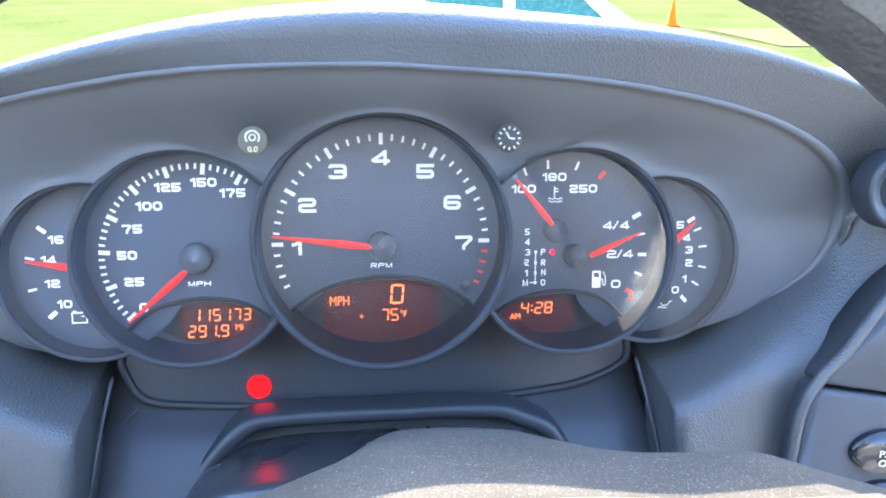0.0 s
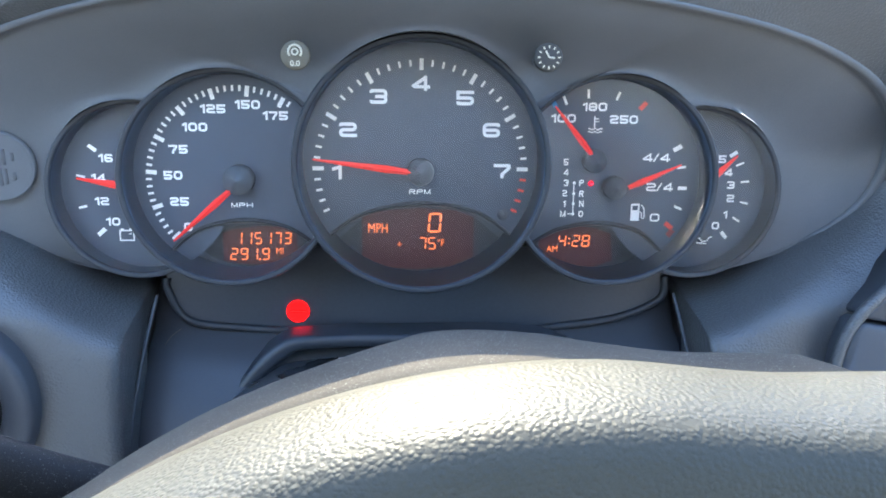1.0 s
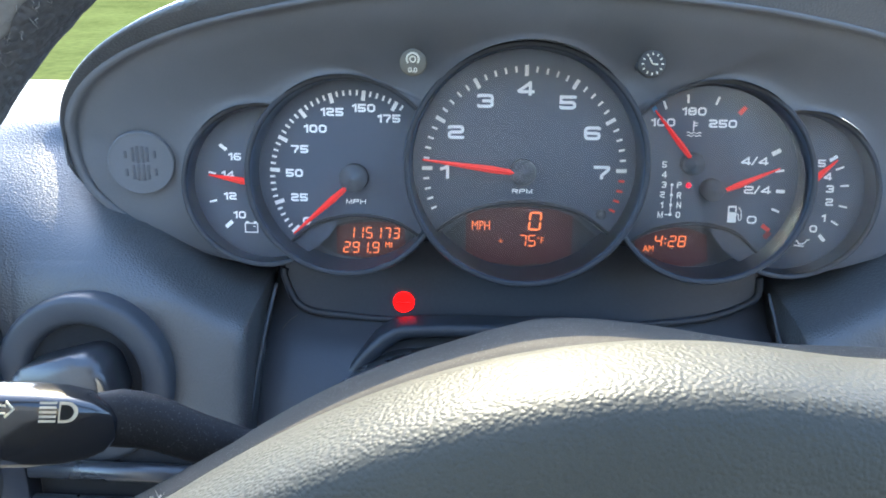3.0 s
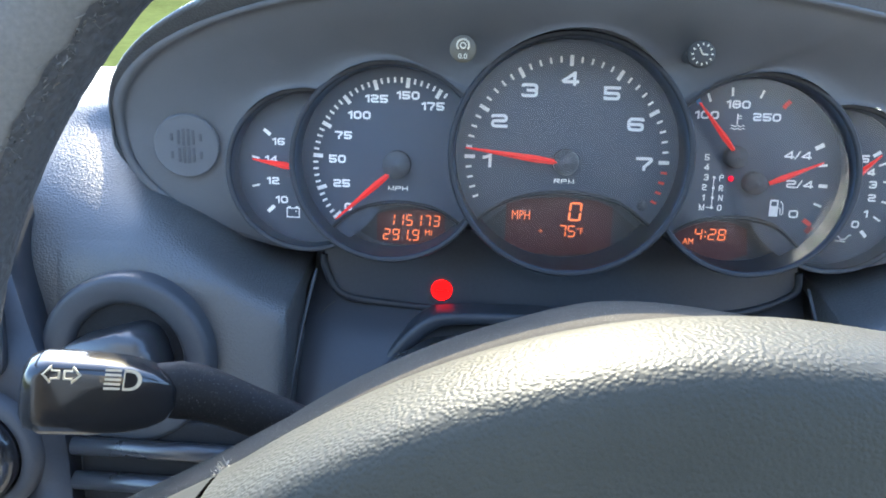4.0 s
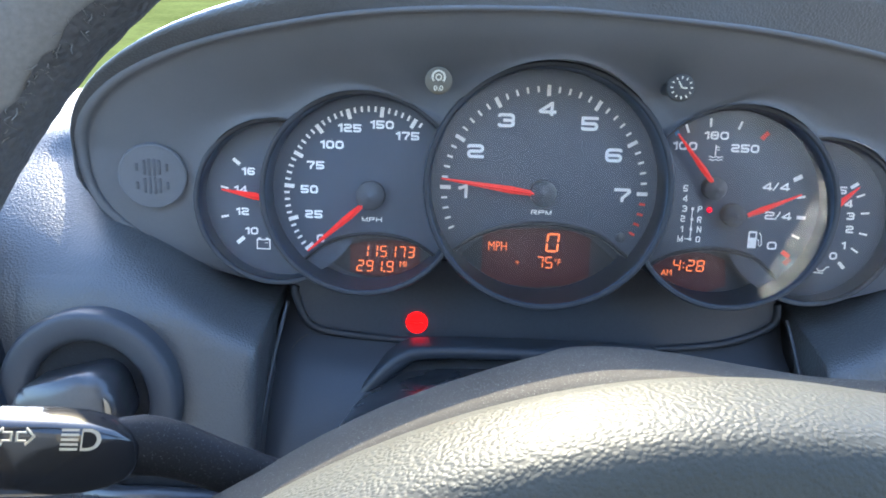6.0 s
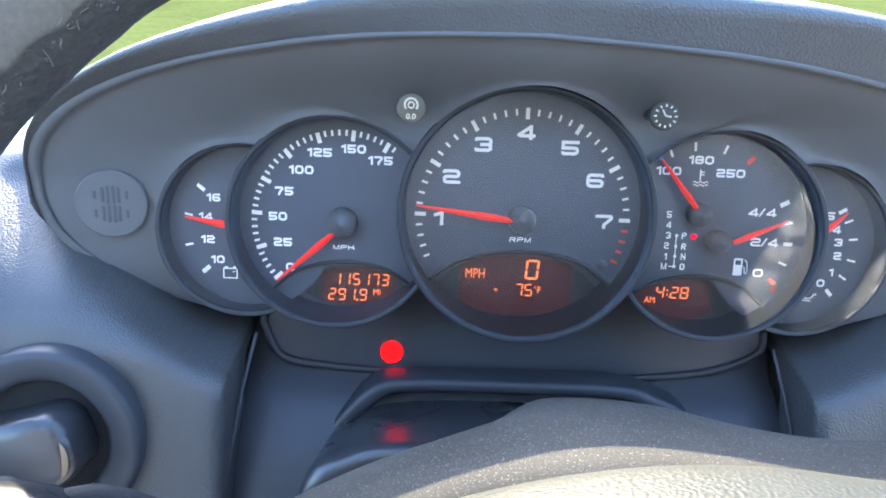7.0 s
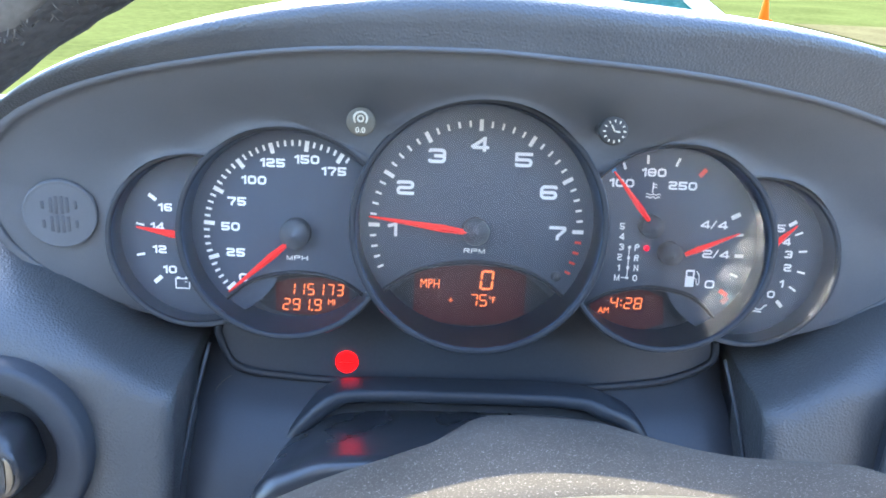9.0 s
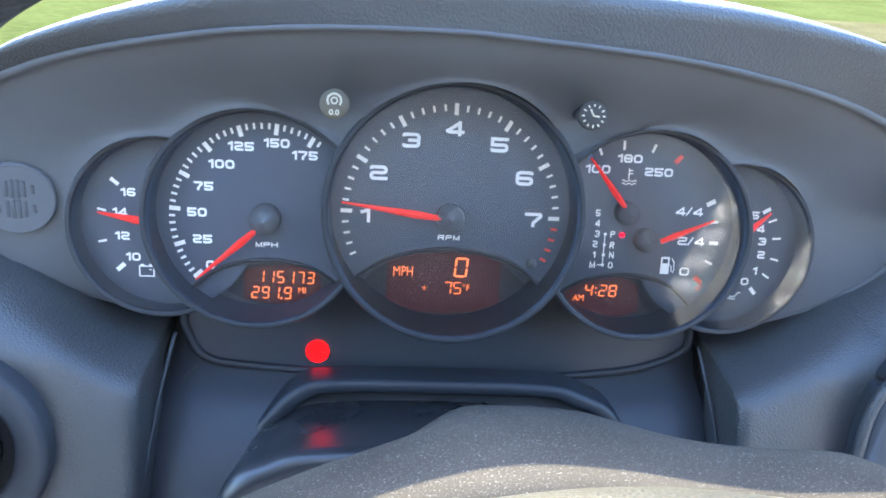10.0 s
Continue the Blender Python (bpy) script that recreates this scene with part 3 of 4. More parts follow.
for x0, x1, z0, z1 in ((-1.427, -1.357, -0.352, -0.346), (-1.427, -1.357, -0.305, -0.299), (-1.427, -1.421, -0.346, -0.305), (-1.363, -1.357, -0.346, -0.305), (-1.42, -1.404, -0.299, -0.292), (-1.38, -1.364, -0.299, -0.292), (-1.383, -1.37, -0.32, -0.316)):
    part("battery_symbol", flat([(x0, z0), (x1, z0), (x1, z1), (x0, z1)], yp), WHITE, g, smooth=False)

# oil pressure gauge
g = gauge("oil_pressure_gauge", "black oil pressure gauge half hidden behind its neighbour, needle near five", OIL, TEMP, -0.13, Y_OUT, turned=-0.1)
for ch, x, z in (("5", 1.468, 0.052), ("4", 1.504, -0.012), ("3", 1.52, -0.074), ("2", 1.523, -0.14), ("1", 1.504, -0.221), ("0", 1.459, -0.276)):
    figures("numeral", ch, x, z, 0.038, WHITE, g, yp, 1.02, 0.24, 0.13)
for a, x, z, wd in ((32, 1.54, 0.088, 0.018), (22, 1.577, 0.036, 0.01), (5, 1.61, -0.056, 0.01), (-12, 1.613, -0.166, 0.01), (-32, 1.578, -0.256, 0.01), (-48, 1.518, -0.338, 0.018)):
    ticks(g, x, z, 0, [a], 0.042, wd, WHITE, yp)
needle(g, (1.40, -0.045), (1.525, 0.073), -0.05, 0.036)
part("oil_can_symbol", tube([(1.36, yp, -0.335), (1.385, yp, -0.34), (1.395, yp, -0.355), (1.42, yp, -0.352), (1.432, yp, -0.335), (1.445, yp, -0.332)], 0.004, 6), WHITE, g)
part("oil_can_symbol", tube([(1.37, yp, -0.362), (1.42, yp, -0.366)], 0.004, 6), WHITE, g)


# ---- binnacle: bowl, lip and hood ----
def union_r(a):
    """How far the five gauges reach from the middle in a direction, and how far forward the outermost one stands."""
    best = (0, 0)
    dx, dz = math.cos(a), math.sin(a)
    for (cx, cz, r), front in ((TACH, -0.25), (SPEEDO, -0.19), (TEMP, -0.19), (VOLT, -0.13), (OIL, -0.13)):
        r += 0.002
        b = cx * dx + cz * dz
        disc = b * b - (cx * cx + cz * cz - r * r)
        if disc > 0:
            best = max(best, (b + math.sqrt(disc), front))
    return best


def smoothstep(a, b, v):
    t = min(max((v - a) / (b - a), 0), 1)
    return t * t * (3 - 2 * t)


N = 240
HOOD_A, HOOD_Z = 2.2, 0.12


def lip(a, scale=1.0, wide=0.0):
    s, c = math.sin(a), math.cos(a)
    z = 0.82 * s if s > 0 else -0.728 * abs(s) ** 0.8 * 1.048
    return (HOOD_A + wide * max(c, 0) * max(s, 0) ** 0.5) * c * scale, HOOD_Z + z * scale


def lip_y(a):
    s = math.sin(a)
    return -0.25 - 0.45 * max(s, 0) ** 1.2 + (0.5 * (1 - smoothstep(0.5, 0.62, abs(math.cos(a)))) if s < 0 else 0)


angles = [2 * math.pi * i / N for i in range(N)]
rows = [[] for _ in range(25)]
for a in angles:
    s = math.sin(a)
    ur, front = union_r(a)[0], sum(union_r(a + k * 0.02)[1] for k in range(-8, 9)) / 17
    x0, z0 = ur * math.cos(a), ur * s
    # the same direction on the lip's outline
    e = a
    best = None
    for k in range(-60, 61):
        t = a + k * 0.012
        x, z = lip(t)
        dd = abs(math.atan2(z * math.cos(a) - x * math.sin(a), x * math.cos(a) + z * math.sin(a)))
        if best is None or dd < best[0]:
            best = (dd, t)
    e = best[1]
    up = max(s, 0)
    low = max(-s, 0)
    xl, zl = lip(e, 1.0 + 0.035 * smoothstep(0.6, 0.1, s) - 0.085 * smoothstep(-0.25, -0.5, s), 0.75)
    zl += 0.1 * up * smoothstep(0.4, 1.7, xl)
    yl = lip_y(e)
    side = 1 - smoothstep(0.0, 0.6, s)
    xc, zc = lip(e, 0.955 + (0.062 if math.cos(a) > 0 else 0.068) * side)
    zc -= 0.118 * up + 0.05 * max(s * math.cos(a), 0)
    yc = yl + 0.1 - 0.06 * up + 0.1 * smoothstep(0.3, -0.2, s)
    if s < 0:  # the bowl ends at the gauges above the lamp strip
        yc += 0.15 * smoothstep(0.0, -0.45, s) * (1 if math.cos(a) < 0 else 0.3)
        cut = 1 - smoothstep(0.6, 0.64, abs(math.cos(e)))
        xc, zc, yc = xc + (x0 * 1.01 - xc) * cut, zc + (z0 * 1.01 - zc) * cut, yc + (0.16 - yc) * cut
    for k, f in enumerate((0, 0.06, 0.14, 0.22, 0.3, 0.38, 0.46, 0.54, 0.62, 0.7, 0.78, 0.86, 0.93, 0.97)):
        x, z = x0 + (xc - x0) * f, z0 + (zc - z0) * f
        far = math.hypot(x, z) / math.hypot(xc, zc)
        yin = -0.18 + 0.1 * smoothstep(0.5, 1.3, abs(x)) + 0.05 * smoothstep(-0.2, -0.7, z)
        yin += (front + 0.03 - yin) * smoothstep(0.1, 0.0, f)
        rows[k].append((x, yin + (yc - yin) * smoothstep(0.45, 1.05, far) * 0.98, z))
    # the raised bead where bowl and hood meet
    for k, (f, dy) in enumerate(((0.985, -0.012), (1.0, -0.03), (1.012, -0.018))):
        rows[14 + k].append((xc * f, yc + dy * smoothstep(-0.25, 0.15, s), zc * f))
    w = 0.06 + 0.05 * up
    nx, nz = math.cos(e) * 0.6, math.sin(e)
    for k, (out, back) in enumerate(((-0.05, -0.03), (-0.015, -0.045), (0.015, -0.035), (0.042, 0.01), (0.064, 0.09), (0.08, 0.21), (0.11, 0.9), (0.08, 2.5))):
        ww = 0.25 + 1.05 * up
        rows[17 + k].append((xl + nx * out * ww, yl + back + 0.12 * smoothstep(0.4, 0.0, s) + 0.3 * smoothstep(-0.05, 0.2, low), zl + nz * out * ww - (0.0 if k < 5 else 0.03 if k == 5 else 0.22 if k == 6 else 0.6) * up))
bowl = thing("instrument_binnacle", "black instrument binnacle with grained leather hood and smooth bowl", "dashboard", kind="structure")
part("bowl", grid(rows[:17], close=True), PLASTIC, bowl, "smooth black bowl round the gauges")
part("hood", grid(rows[16:], close=True), LEATHER, bowl, "black grained leather hood lip")



def notch(a, fa, b, fb):
    """Fills the bowl's corner above the place where two bezels meet."""
    (ax_, az_, ra), (bx_, bz_, rb) = a, b
    ra, rb = ra + 0.002, rb + 0.002
    d = math.hypot(bx_ - ax_, bz_ - az_)
    k = (d * d + ra * ra - rb * rb) / (2 * d)
    h = math.sqrt(ra * ra - k * k)
    ux, uz = (bx_ - ax_) / d, (bz_ - az_) / d
    side = 1 if ux > 0 else -1
    meet = (ax_ + k * ux - side * h * uz, az_ + k * uz + side * h * ux)
    for p, q in zip(rows[0], rows[0][1:] + rows[0][:1]):
        for p, q in ((p, q), (q, p)):
            on = abs(math.hypot(p[0] - ax_, p[2] - az_) - ra) < 0.004 and abs(math.hypot(q[0] - bx_, q[2] - bz_) - rb) < 0.004
            if on and p[2] > meet[1] and math.hypot(p[0] - q[0], p[2] - q[2]) > 0.05:
                edges = []
                for (cx, cz, r), end, f in (((ax_, az_, ra), p, fa), ((bx_, bz_, rb), q, fb)):
                    t0, t1 = math.atan2(meet[1] - cz, meet[0] - cx), math.atan2(end[2] - cz, end[0] - cx)
                    t1 = t0 + math.remainder(t1 - t0, 2 * math.pi)
                    edges.append([(cx + r * math.cos(t0 + (t1 - t0) * i / 8), end[1], cz + r * math.sin(t0 + (t1 - t0) * i / 8)) for i in range(9)])
                part("web", grid([[tuple(u[c] + (v[c] - u[c]) * j / 4 for c in range(3)) for j in range(5)] for u, v in zip(*edges)]), PLASTIC, bowl)
                return


for pair in ((TACH, -0.25, SPEEDO, -0.19), (TACH, -0.25, TEMP, -0.19), (SPEEDO, -0.19, VOLT, -0.13), (TEMP, -0.19, OIL, -0.13)):
    notch(*pair)

# buttons on short stems in the bowl
def push_button(label, x, z, mat):
    b = thing("push_button", label, "button", (x, -0.52, z), group="gauge buttons")
    part("stem", lathe([(0.03, 0.3), (0.03, 0.03)], n=20), TRIM, b)
    part("cap", lathe([(0.05, 0.05), (0.058, 0.035), (0.058, 0.01), (0.053, 0.0), (0.001, -0.003)], n=36), mat, b)
    return b


b = push_button("round grey push button with trip reset symbol", -0.519, 0.498, BUTTON)
part("dial_symbol", tube([(0.026 * math.cos(radians(a)), -0.004, 0.014 + 0.026 * math.sin(radians(a))) for a in range(-40, 221, 20)], 0.0045, 6), LABELWHITE, b)
part("dial_symbol", tube([(0.012 * math.cos(radians(a)), -0.004, 0.014 + 0.012 * math.sin(radians(a))) for a in range(0, 360, 30)], 0.0035, 6, close=True), LABELWHITE, b)
letters("legend", "0.0", 0, -0.031, 0.03, LABELWHITE, b, -0.006, 1.1, 0.02)
b = push_button("round black push button with white clock symbol", 0.5, 0.503, BUTTONDARK)
for i in range(12):
    a = radians(30 * i)
    part("hour_mark", flat([(0.042 * math.cos(a) + u * math.cos(a) - v * math.sin(a), 0.042 * math.sin(a) + u * math.sin(a) + v * math.cos(a)) for u, v in ((-0.006, -0.003), (0.005, -0.003), (0.005, 0.003), (-0.006, 0.003))], -0.005), LABELWHITE, b, smooth=False)
part("clock_hand", tube([(0, -0.005, 0), (-0.014, -0.005, 0.026)], 0.0035, 6), LABELWHITE, b)
part("clock_hand", tube([(0, -0.005, 0), (0.023, -0.005, -0.002)], 0.0035, 6), LABELWHITE, b)

# round sensor grille pressed into the bowl
s = thing("sensor_grille", "round black slotted sensor grille set in the binnacle", "grille", (-1.9, -0.13, 0.01))
s.rotation_euler = (D @ pose(0, 0, 0, 9, 0, 9)).to_euler()
part("rim", lathe([(0.162, 0.02), (0.159, -0.004), (0.153, -0.006), (0.146, -0.004)], n=48), PLASTIC, s)
part("plate", lathe([(0.145, -0.004), (0.001, -0.006)], n=48), PLASTIC, s)
# slots are raised bars; their shade is put into the colour
for i, (x, h) in enumerate(((-0.07, 0.03), (-0.035, 0.06), (-0.012, 0.07), (0.012, 0.07), (0.035, 0.06), (0.07, 0.03))):
    for z in (-0.045, 0.045):
        part("slot", box(x - 0.007, x + 0.007, -0.009, 0, z - h * 0.6, z + h * 0.6, 0.003), SLOT_SHADE, s)

# warning lamp strip under the gauges
strip = thing("warning_lamp_strip", "smoked black warning lamp strip under the gauges", "trim")
outline = smooth_curve([(-1.2, 0, -0.5), (-1.25, 0, -0.6), (-1.16, 0, -0.765), (-0.9, 0, -0.81), (-0.5, 0, -0.832), (0, 0, -0.842), (0.4, 0, -0.84), (0.8, 0, -0.805), (1.05, 0, -0.76), (1.24, 0, -0.67), (1.25, 0, -0.56), (1.2, 0, -0.48), (0.9, 0, -0.42), (0, 0, -0.4), (-0.9, 0, -0.42)], 4, close=True)
part("plate", slab([(p.x, p.z) for p in outline], 0.115, 0.17), SMOKED, strip, smooth=False)
edge = [p for p in smooth_curve([(-1.25, 0.11, -0.56), (-1.25, 0.11, -0.62), (-1.16, 0.11, -0.775), (-0.9, 0.11, -0.82), (-0.5, 0.11, -0.842), (0, 0.11, -0.852), (0.4, 0.11, -0.85), (0.8, 0.11, -0.815), (1.05, 0.11, -0.77), (1.245, 0.11, -0.675), (1.26, 0.11, -0.56)], 6)]
part("edge_bead", tube(edge, 0.02, 8), BEZEL, strip)
lampo = thing("warning_lamp", "lit bright red round warning lamp in the strip", "lamp", (-0.612, 0.112, -0.735))
part("lens", lathe([(0.057, 0.0), (0.056, -0.01), (0.05, -0.016), (0.001, -0.02)], n=40), LAMP, lampo)
part("symbol", tube([(-0.04, -0.019, 0.0), (-0.02, -0.02, 0.006), (0.0, -0.021, 0.0), (0.02, -0.02, 0.004), (0.04, -0.019, 0.0)], 0.0022, 6), LAMPMARK, lampo)


# ---- dashboard body ----
def dash_point(x, s, cut=True):
    """Place on the dashboard's skin: s runs up the face and then back over the top."""
    right = smoothstep(0.5, 2.0, x)
    top = 0.42 + 0.4 * right
    r, deep = 0.55 + 0.5 * smoothstep(-1.7, -2.3, x), 1.3 - 0.7 * right + 0.6 * smoothstep(-1.7, -2.3, x)
    face = -0.4
    if s < top - r:
        y, z = face - 0.06 * smoothstep(-0.6, -1.6, s), s
    else:
        a = (s - (top - r)) / r
        if a < math.pi / 2:
            y, z = face + deep * (1 - math.cos(a)), top - r + r * math.sin(a)
        else:
            y, z = face + deep + (a - math.pi / 2) * r, top - 0.22 * (a - math.pi / 2) * r
    # under the binnacle a nearly level shelf ends in a rounded ridge
    d = s - (-0.73 + 0.47 * smoothstep(1.3, 2.2, abs(x)))
    shelf = 2.2 * (d + math.sqrt(d * d + 0.0018)) * smoothstep(2.3, 1.9, abs(x)) * smoothstep(0.15, -0.15, s)
    # beside the binnacle the skin falls back behind its edge
    out = abs(x) - HOOD_A * math.sqrt(max(1 - ((s - HOOD_Z) / 0.8) ** 2, 0))
    fall = 0.4 * math.exp(-max(out, 0) / 0.3) * smoothstep(0.4, 0.1, s) * smoothstep(-0.8, -0.55, s)
    y = min(y + math.hypot(shelf, fall), max(y, 0.4))
    # the middle drops back behind the column panel
    if cut:
        y += 0.75 * (1 - smoothstep(1.38, 1.5, abs(x))) * (1 - smoothstep(-0.5, -0.4, s)) + 0.75 * (1 - smoothstep(1.31, 1.36, abs(x))) * smoothstep(-0.5, -0.4, s) * (1 - smoothstep(-0.2, 0.2, s))
    return x, y, z


cols = []
for a in angles + [0]:
    under = smoothstep(0.1, 0.5, -math.sin(a))
    xl, zl = lip(a, 0.985 - 0.02 * smoothstep(0.3, -0.2, math.sin(a)), 0.75)
    yl = lip_y(a) + 0.3 + 0.2 * under
    s0 = zl
    # outer border
    dx, dz = math.cos(a), math.sin(a)
    k = min(6.5 / max(abs(dx), 1e-6), (3.2 if dz > 0 else 2.6) / max(abs(dz), 1e-6))
    xo, so = k * dx, HOOD_Z + k * dz
    col = []
    for i in range(40):
        f = (i / 39) ** 1.8
        x, s = xl + (xo - xl) * f, s0 + (so - s0) * f
        p = dash_point(x, s)
        side = smoothstep(0.35, 0.0, math.sin(a))
        w = smoothstep(0.0, 0.1, f) * (1 - side) + smoothstep(0.0, 0.1, f * math.hypot(xo - xl, so - s0)) * side
        col.append((p[0], (yl + 0.03) * (1 - w) + p[1] * w, zl * (1 - w) + p[2] * w))
    cols.append(col)
dash = thing("dashboard", "black grained leather dashboard", "dashboard", kind="structure")
part("skin", grid(cols), LEATHER, dash)

# column panel between the two leather faces
panel = thing("column_panel", "smooth black plastic panel round the steering column", "trim", kind="structure")
prows = []
for i in range(33):
    x = -1.345 + 2.69 * i / 32
    e = smoothstep(1.24, 1.345, abs(x))
    prows.append([(x, y + 0.06 * e, z) for y, z in ((0.3, -0.5), (0.12, -0.84), (0.02, -0.9), (-0.08, -1.0), (-0.2, -1.15), (-0.3, -1.35), (-0.36, -1.7), (-0.38, -2.3))])
part("panel", grid(prows), TRIM, panel)
for sx in (-1, 1):
    part("edge_bead", tube(smooth_curve([(sx * 1.27, 0.0, -0.62), (sx * 1.3, -0.1, -0.8), (sx * 1.325, -0.2, -1.0), (sx * 1.345, -0.32, -1.3), (sx * 1.36, -0.38, -1.9)], 5), 0.009, 8), TRIM, panel, "thin satin edge bead")

for sx in (-1, 1):
    rows = []
    for i in range(71):
        z = -0.3 - 2.0 * (i / 70) ** 1.3
        row = [(sx * 1.335, dash_point(sx * 1.4, z, False)[1] + 0.4, z)]
        for u in (0.0, 0.004, 0.012, 0.024, 0.04, 0.06, 0.09, 0.13, 0.18, 0.24, 0.3, 0.36, 0.42, 0.48, 0.54, 0.6, 0.66, 0.72, 0.78, 0.84, 0.9, 0.96, 1.02, 1.08, 1.14, 1.2):
            x = sx * (1.335 + u)
            k = max(0.06 - u, 0)
            row.append((x, dash_point(x, z, False)[1] - 0.008 + 0.06 - math.sqrt(0.0036 - k * k) + 0.03 * smoothstep(1.1, 1.2, u) + 0.05 * smoothstep(-0.5, -0.3, z) * smoothstep(0.55, 0.75, u), z))
        rows.append(row)
    part("leather_edge", grid(rows), LEATHER, dash, "rolled leather edge")

part("scratch", tube(smooth_curve([(-1.255, 0.03, -0.88), (-1.23, 0.055, -0.845), (-1.185, 0.085, -0.815)], 4), 0.0015, 6), BUTTON, panel, "fine pale scratch")

# steering column shroud
shroud = thing("column_shroud", "black plastic steering column shroud with a glossy top", "column", kind="structure")
arch = lambda w, top, low: smooth_curve([(-w * 1.12, 0, low), (-w * 1.02, 0, top - 0.25), (-w * 0.8, 0, top - 0.05), (-w * 0.55, 0, top), (0, 0, top + 0.01), (w * 0.55, 0, top), (w * 0.8, 0, top - 0.05), (w * 1.02, 0, top - 0.25), (w * 1.12, 0, low)], 5)
srows = []
for w, top, y in ((0.9, -0.95, 0.2), (0.91, -0.94, -0.1), (0.92, -0.9, -0.4), (0.93, -0.86, -0.66), (0.92, -0.855, -0.72), (0.9, -0.87, -0.76), (0.86, -0.92, -0.75)):
    srows.append([(p.x, y, p.z) for p in arch(w, top, -2.0)])
part("shell", grid(srows), SHROUD, shroud)
def opening(grow, y):
    return [(p.x, y, p.z) for p in smooth_curve([((-1.12) * 1.0 - grow, 0, -1.5), (-0.98 - grow, 0, -1.25), (-0.87 - grow, 0, -1.06 + grow * 0.6), (-0.68 - grow * 0.7, 0, -0.865 + grow), (-0.5, 0, -0.820 + grow), (0, 0, -0.813 + grow), (0.5, 0, -0.820 + grow), (0.67 + grow * 0.7, 0, -0.865 + grow), (0.85 + grow, 0, -0.97 + grow * 0.6), (1.0 + grow, 0, -1.3)], 6)]


part("opening_rim", grid([opening(0.03, 0.05), opening(0.022, -0.09), opening(0.01, -0.12), opening(-0.03, -0.115), opening(-0.045, -0.1), opening(-0.06, 0.15)]), BEZEL, shroud, "raised black rim round the column opening")
part("column_tube", tube([(0, -0.5, -1.15), (0, -1.7, -0.75)], 0.3, 24), PLASTIC, shroud)

# ---- headlamp switch ----
knob = thing("headlamp_switch", "black rotary headlamp switch in a round recessed ring", "switch", (-2.09, -0.44, -1.0))
part("ring", lathe([(0.425, 0.06), (0.423, -0.05), (0.41, -0.072), (0.388, -0.078), (0.31, -0.066), (0.288, -0.055), (0.275, -0.03), (0.27, 0.0)], n=72), TRIM, knob)
# shallow disc whose dark colour supplies the shade of a deeper recess
part("recess", lathe([(0.275, -0.022), (0.001, -0.024)], n=48), NECK, knob, "dark disc in place of the recess's shade")
bar = slab(rounded(-0.26, 0.22, -0.15, 0.17, 0.12, 8), -0.26, 0.05, 0.06)
kb = part("grip", bar, SHROUD, knob, "satin black grip")
kb.matrix_basis = pose(0, 0, 0, 0, -16, 0)
crescent = [(0.165 + w * math.cos(t), 0.02 + 0.08 * math.sin(t)) for w, turn in ((0.04, 1), (0.012, -1)) for t in [turn * radians(-80 + 20 * i) for i in range(9)]]
part("pointer", slab(crescent, -0.268, -0.25, 0.003), CHROME, knob, "worn chrome pointer")
part("lamp_symbol", slab([(-0.06 + 0.05 * math.cos(2 * math.pi * i / 20), -0.09 + 0.035 * math.sin(2 * math.pi * i / 20)) for i in range(20)], -0.265, -0.255), BUTTON, knob, "worn pale lamp symbol")

# ---- indicator stalk ----
stalk = thing("indicator_stalk", "gloss black indicator stalk with white lamp symbols", "stalk")
axis0, axis1 = Vector((-1.775, -1.86, -0.61)), Vector((-0.75, -1.35, -0.8))
srows = []
ax = (axis1 - axis0).normalized()
sd = Vector((0, -1, 0)) - ax * Vector((0, -1, 0)).dot(ax)
sd.normalize()
su = sd.cross(ax).normalized()
su = su if su.z > 0 else -su
head, neck = [], []
for f, h, w in ((0.0, 0.01, 0.01), (0.004, 0.07, 0.05), (0.02, 0.105, 0.08), (0.06, 0.122, 0.095), (0.18, 0.122, 0.095), (0.26, 0.115, 0.09), (0.32, 0.1, 0.08), (0.36, 0.08, 0.068), (0.385, 0.05, 0.05), (0.395, 0.005, 0.03)):
    c = axis0.lerp(axis1, f)
    head.append([c + su * h * abs(math.sin(t)) ** 0.55 * math.copysign(1, math.sin(t)) + sd * w * abs(math.cos(t)) ** 0.55 * math.copysign(1, math.cos(t)) for t in [2 * math.pi * i / 32 for i in range(32)]])
for c, h, w in zip(smooth_curve([axis0.lerp(axis1, 0.25) + Vector((0, 0.03, 0)), (-1.32, -1.62, -0.685), (-1.12, -1.56, -0.78), (-0.92, -1.47, -0.89), (-0.7, -1.38, -1.02)], 4), [0.07 + 0.035 * min(i / 3, 1) - 0.035 * i / 16 for i in range(17)], [0.05 + 0.02 * min(i / 3, 1) - 0.015 * i / 16 for i in range(17)]):
    neck.append([c + su * h * math.sin(t) + sd * w * math.cos(t) for t in [2 * math.pi * i / 24 for i in range(24)]])
part("head", grid(head, close=True), GLOSS, stalk)
part("neck", grid(neck, close=True), NECK, stalk)


def symbol(name, pts, parent, mat, m):
    ob = part(name, flat(pts), mat, parent, smooth=False)
    ob.matrix_basis = m
    return ob


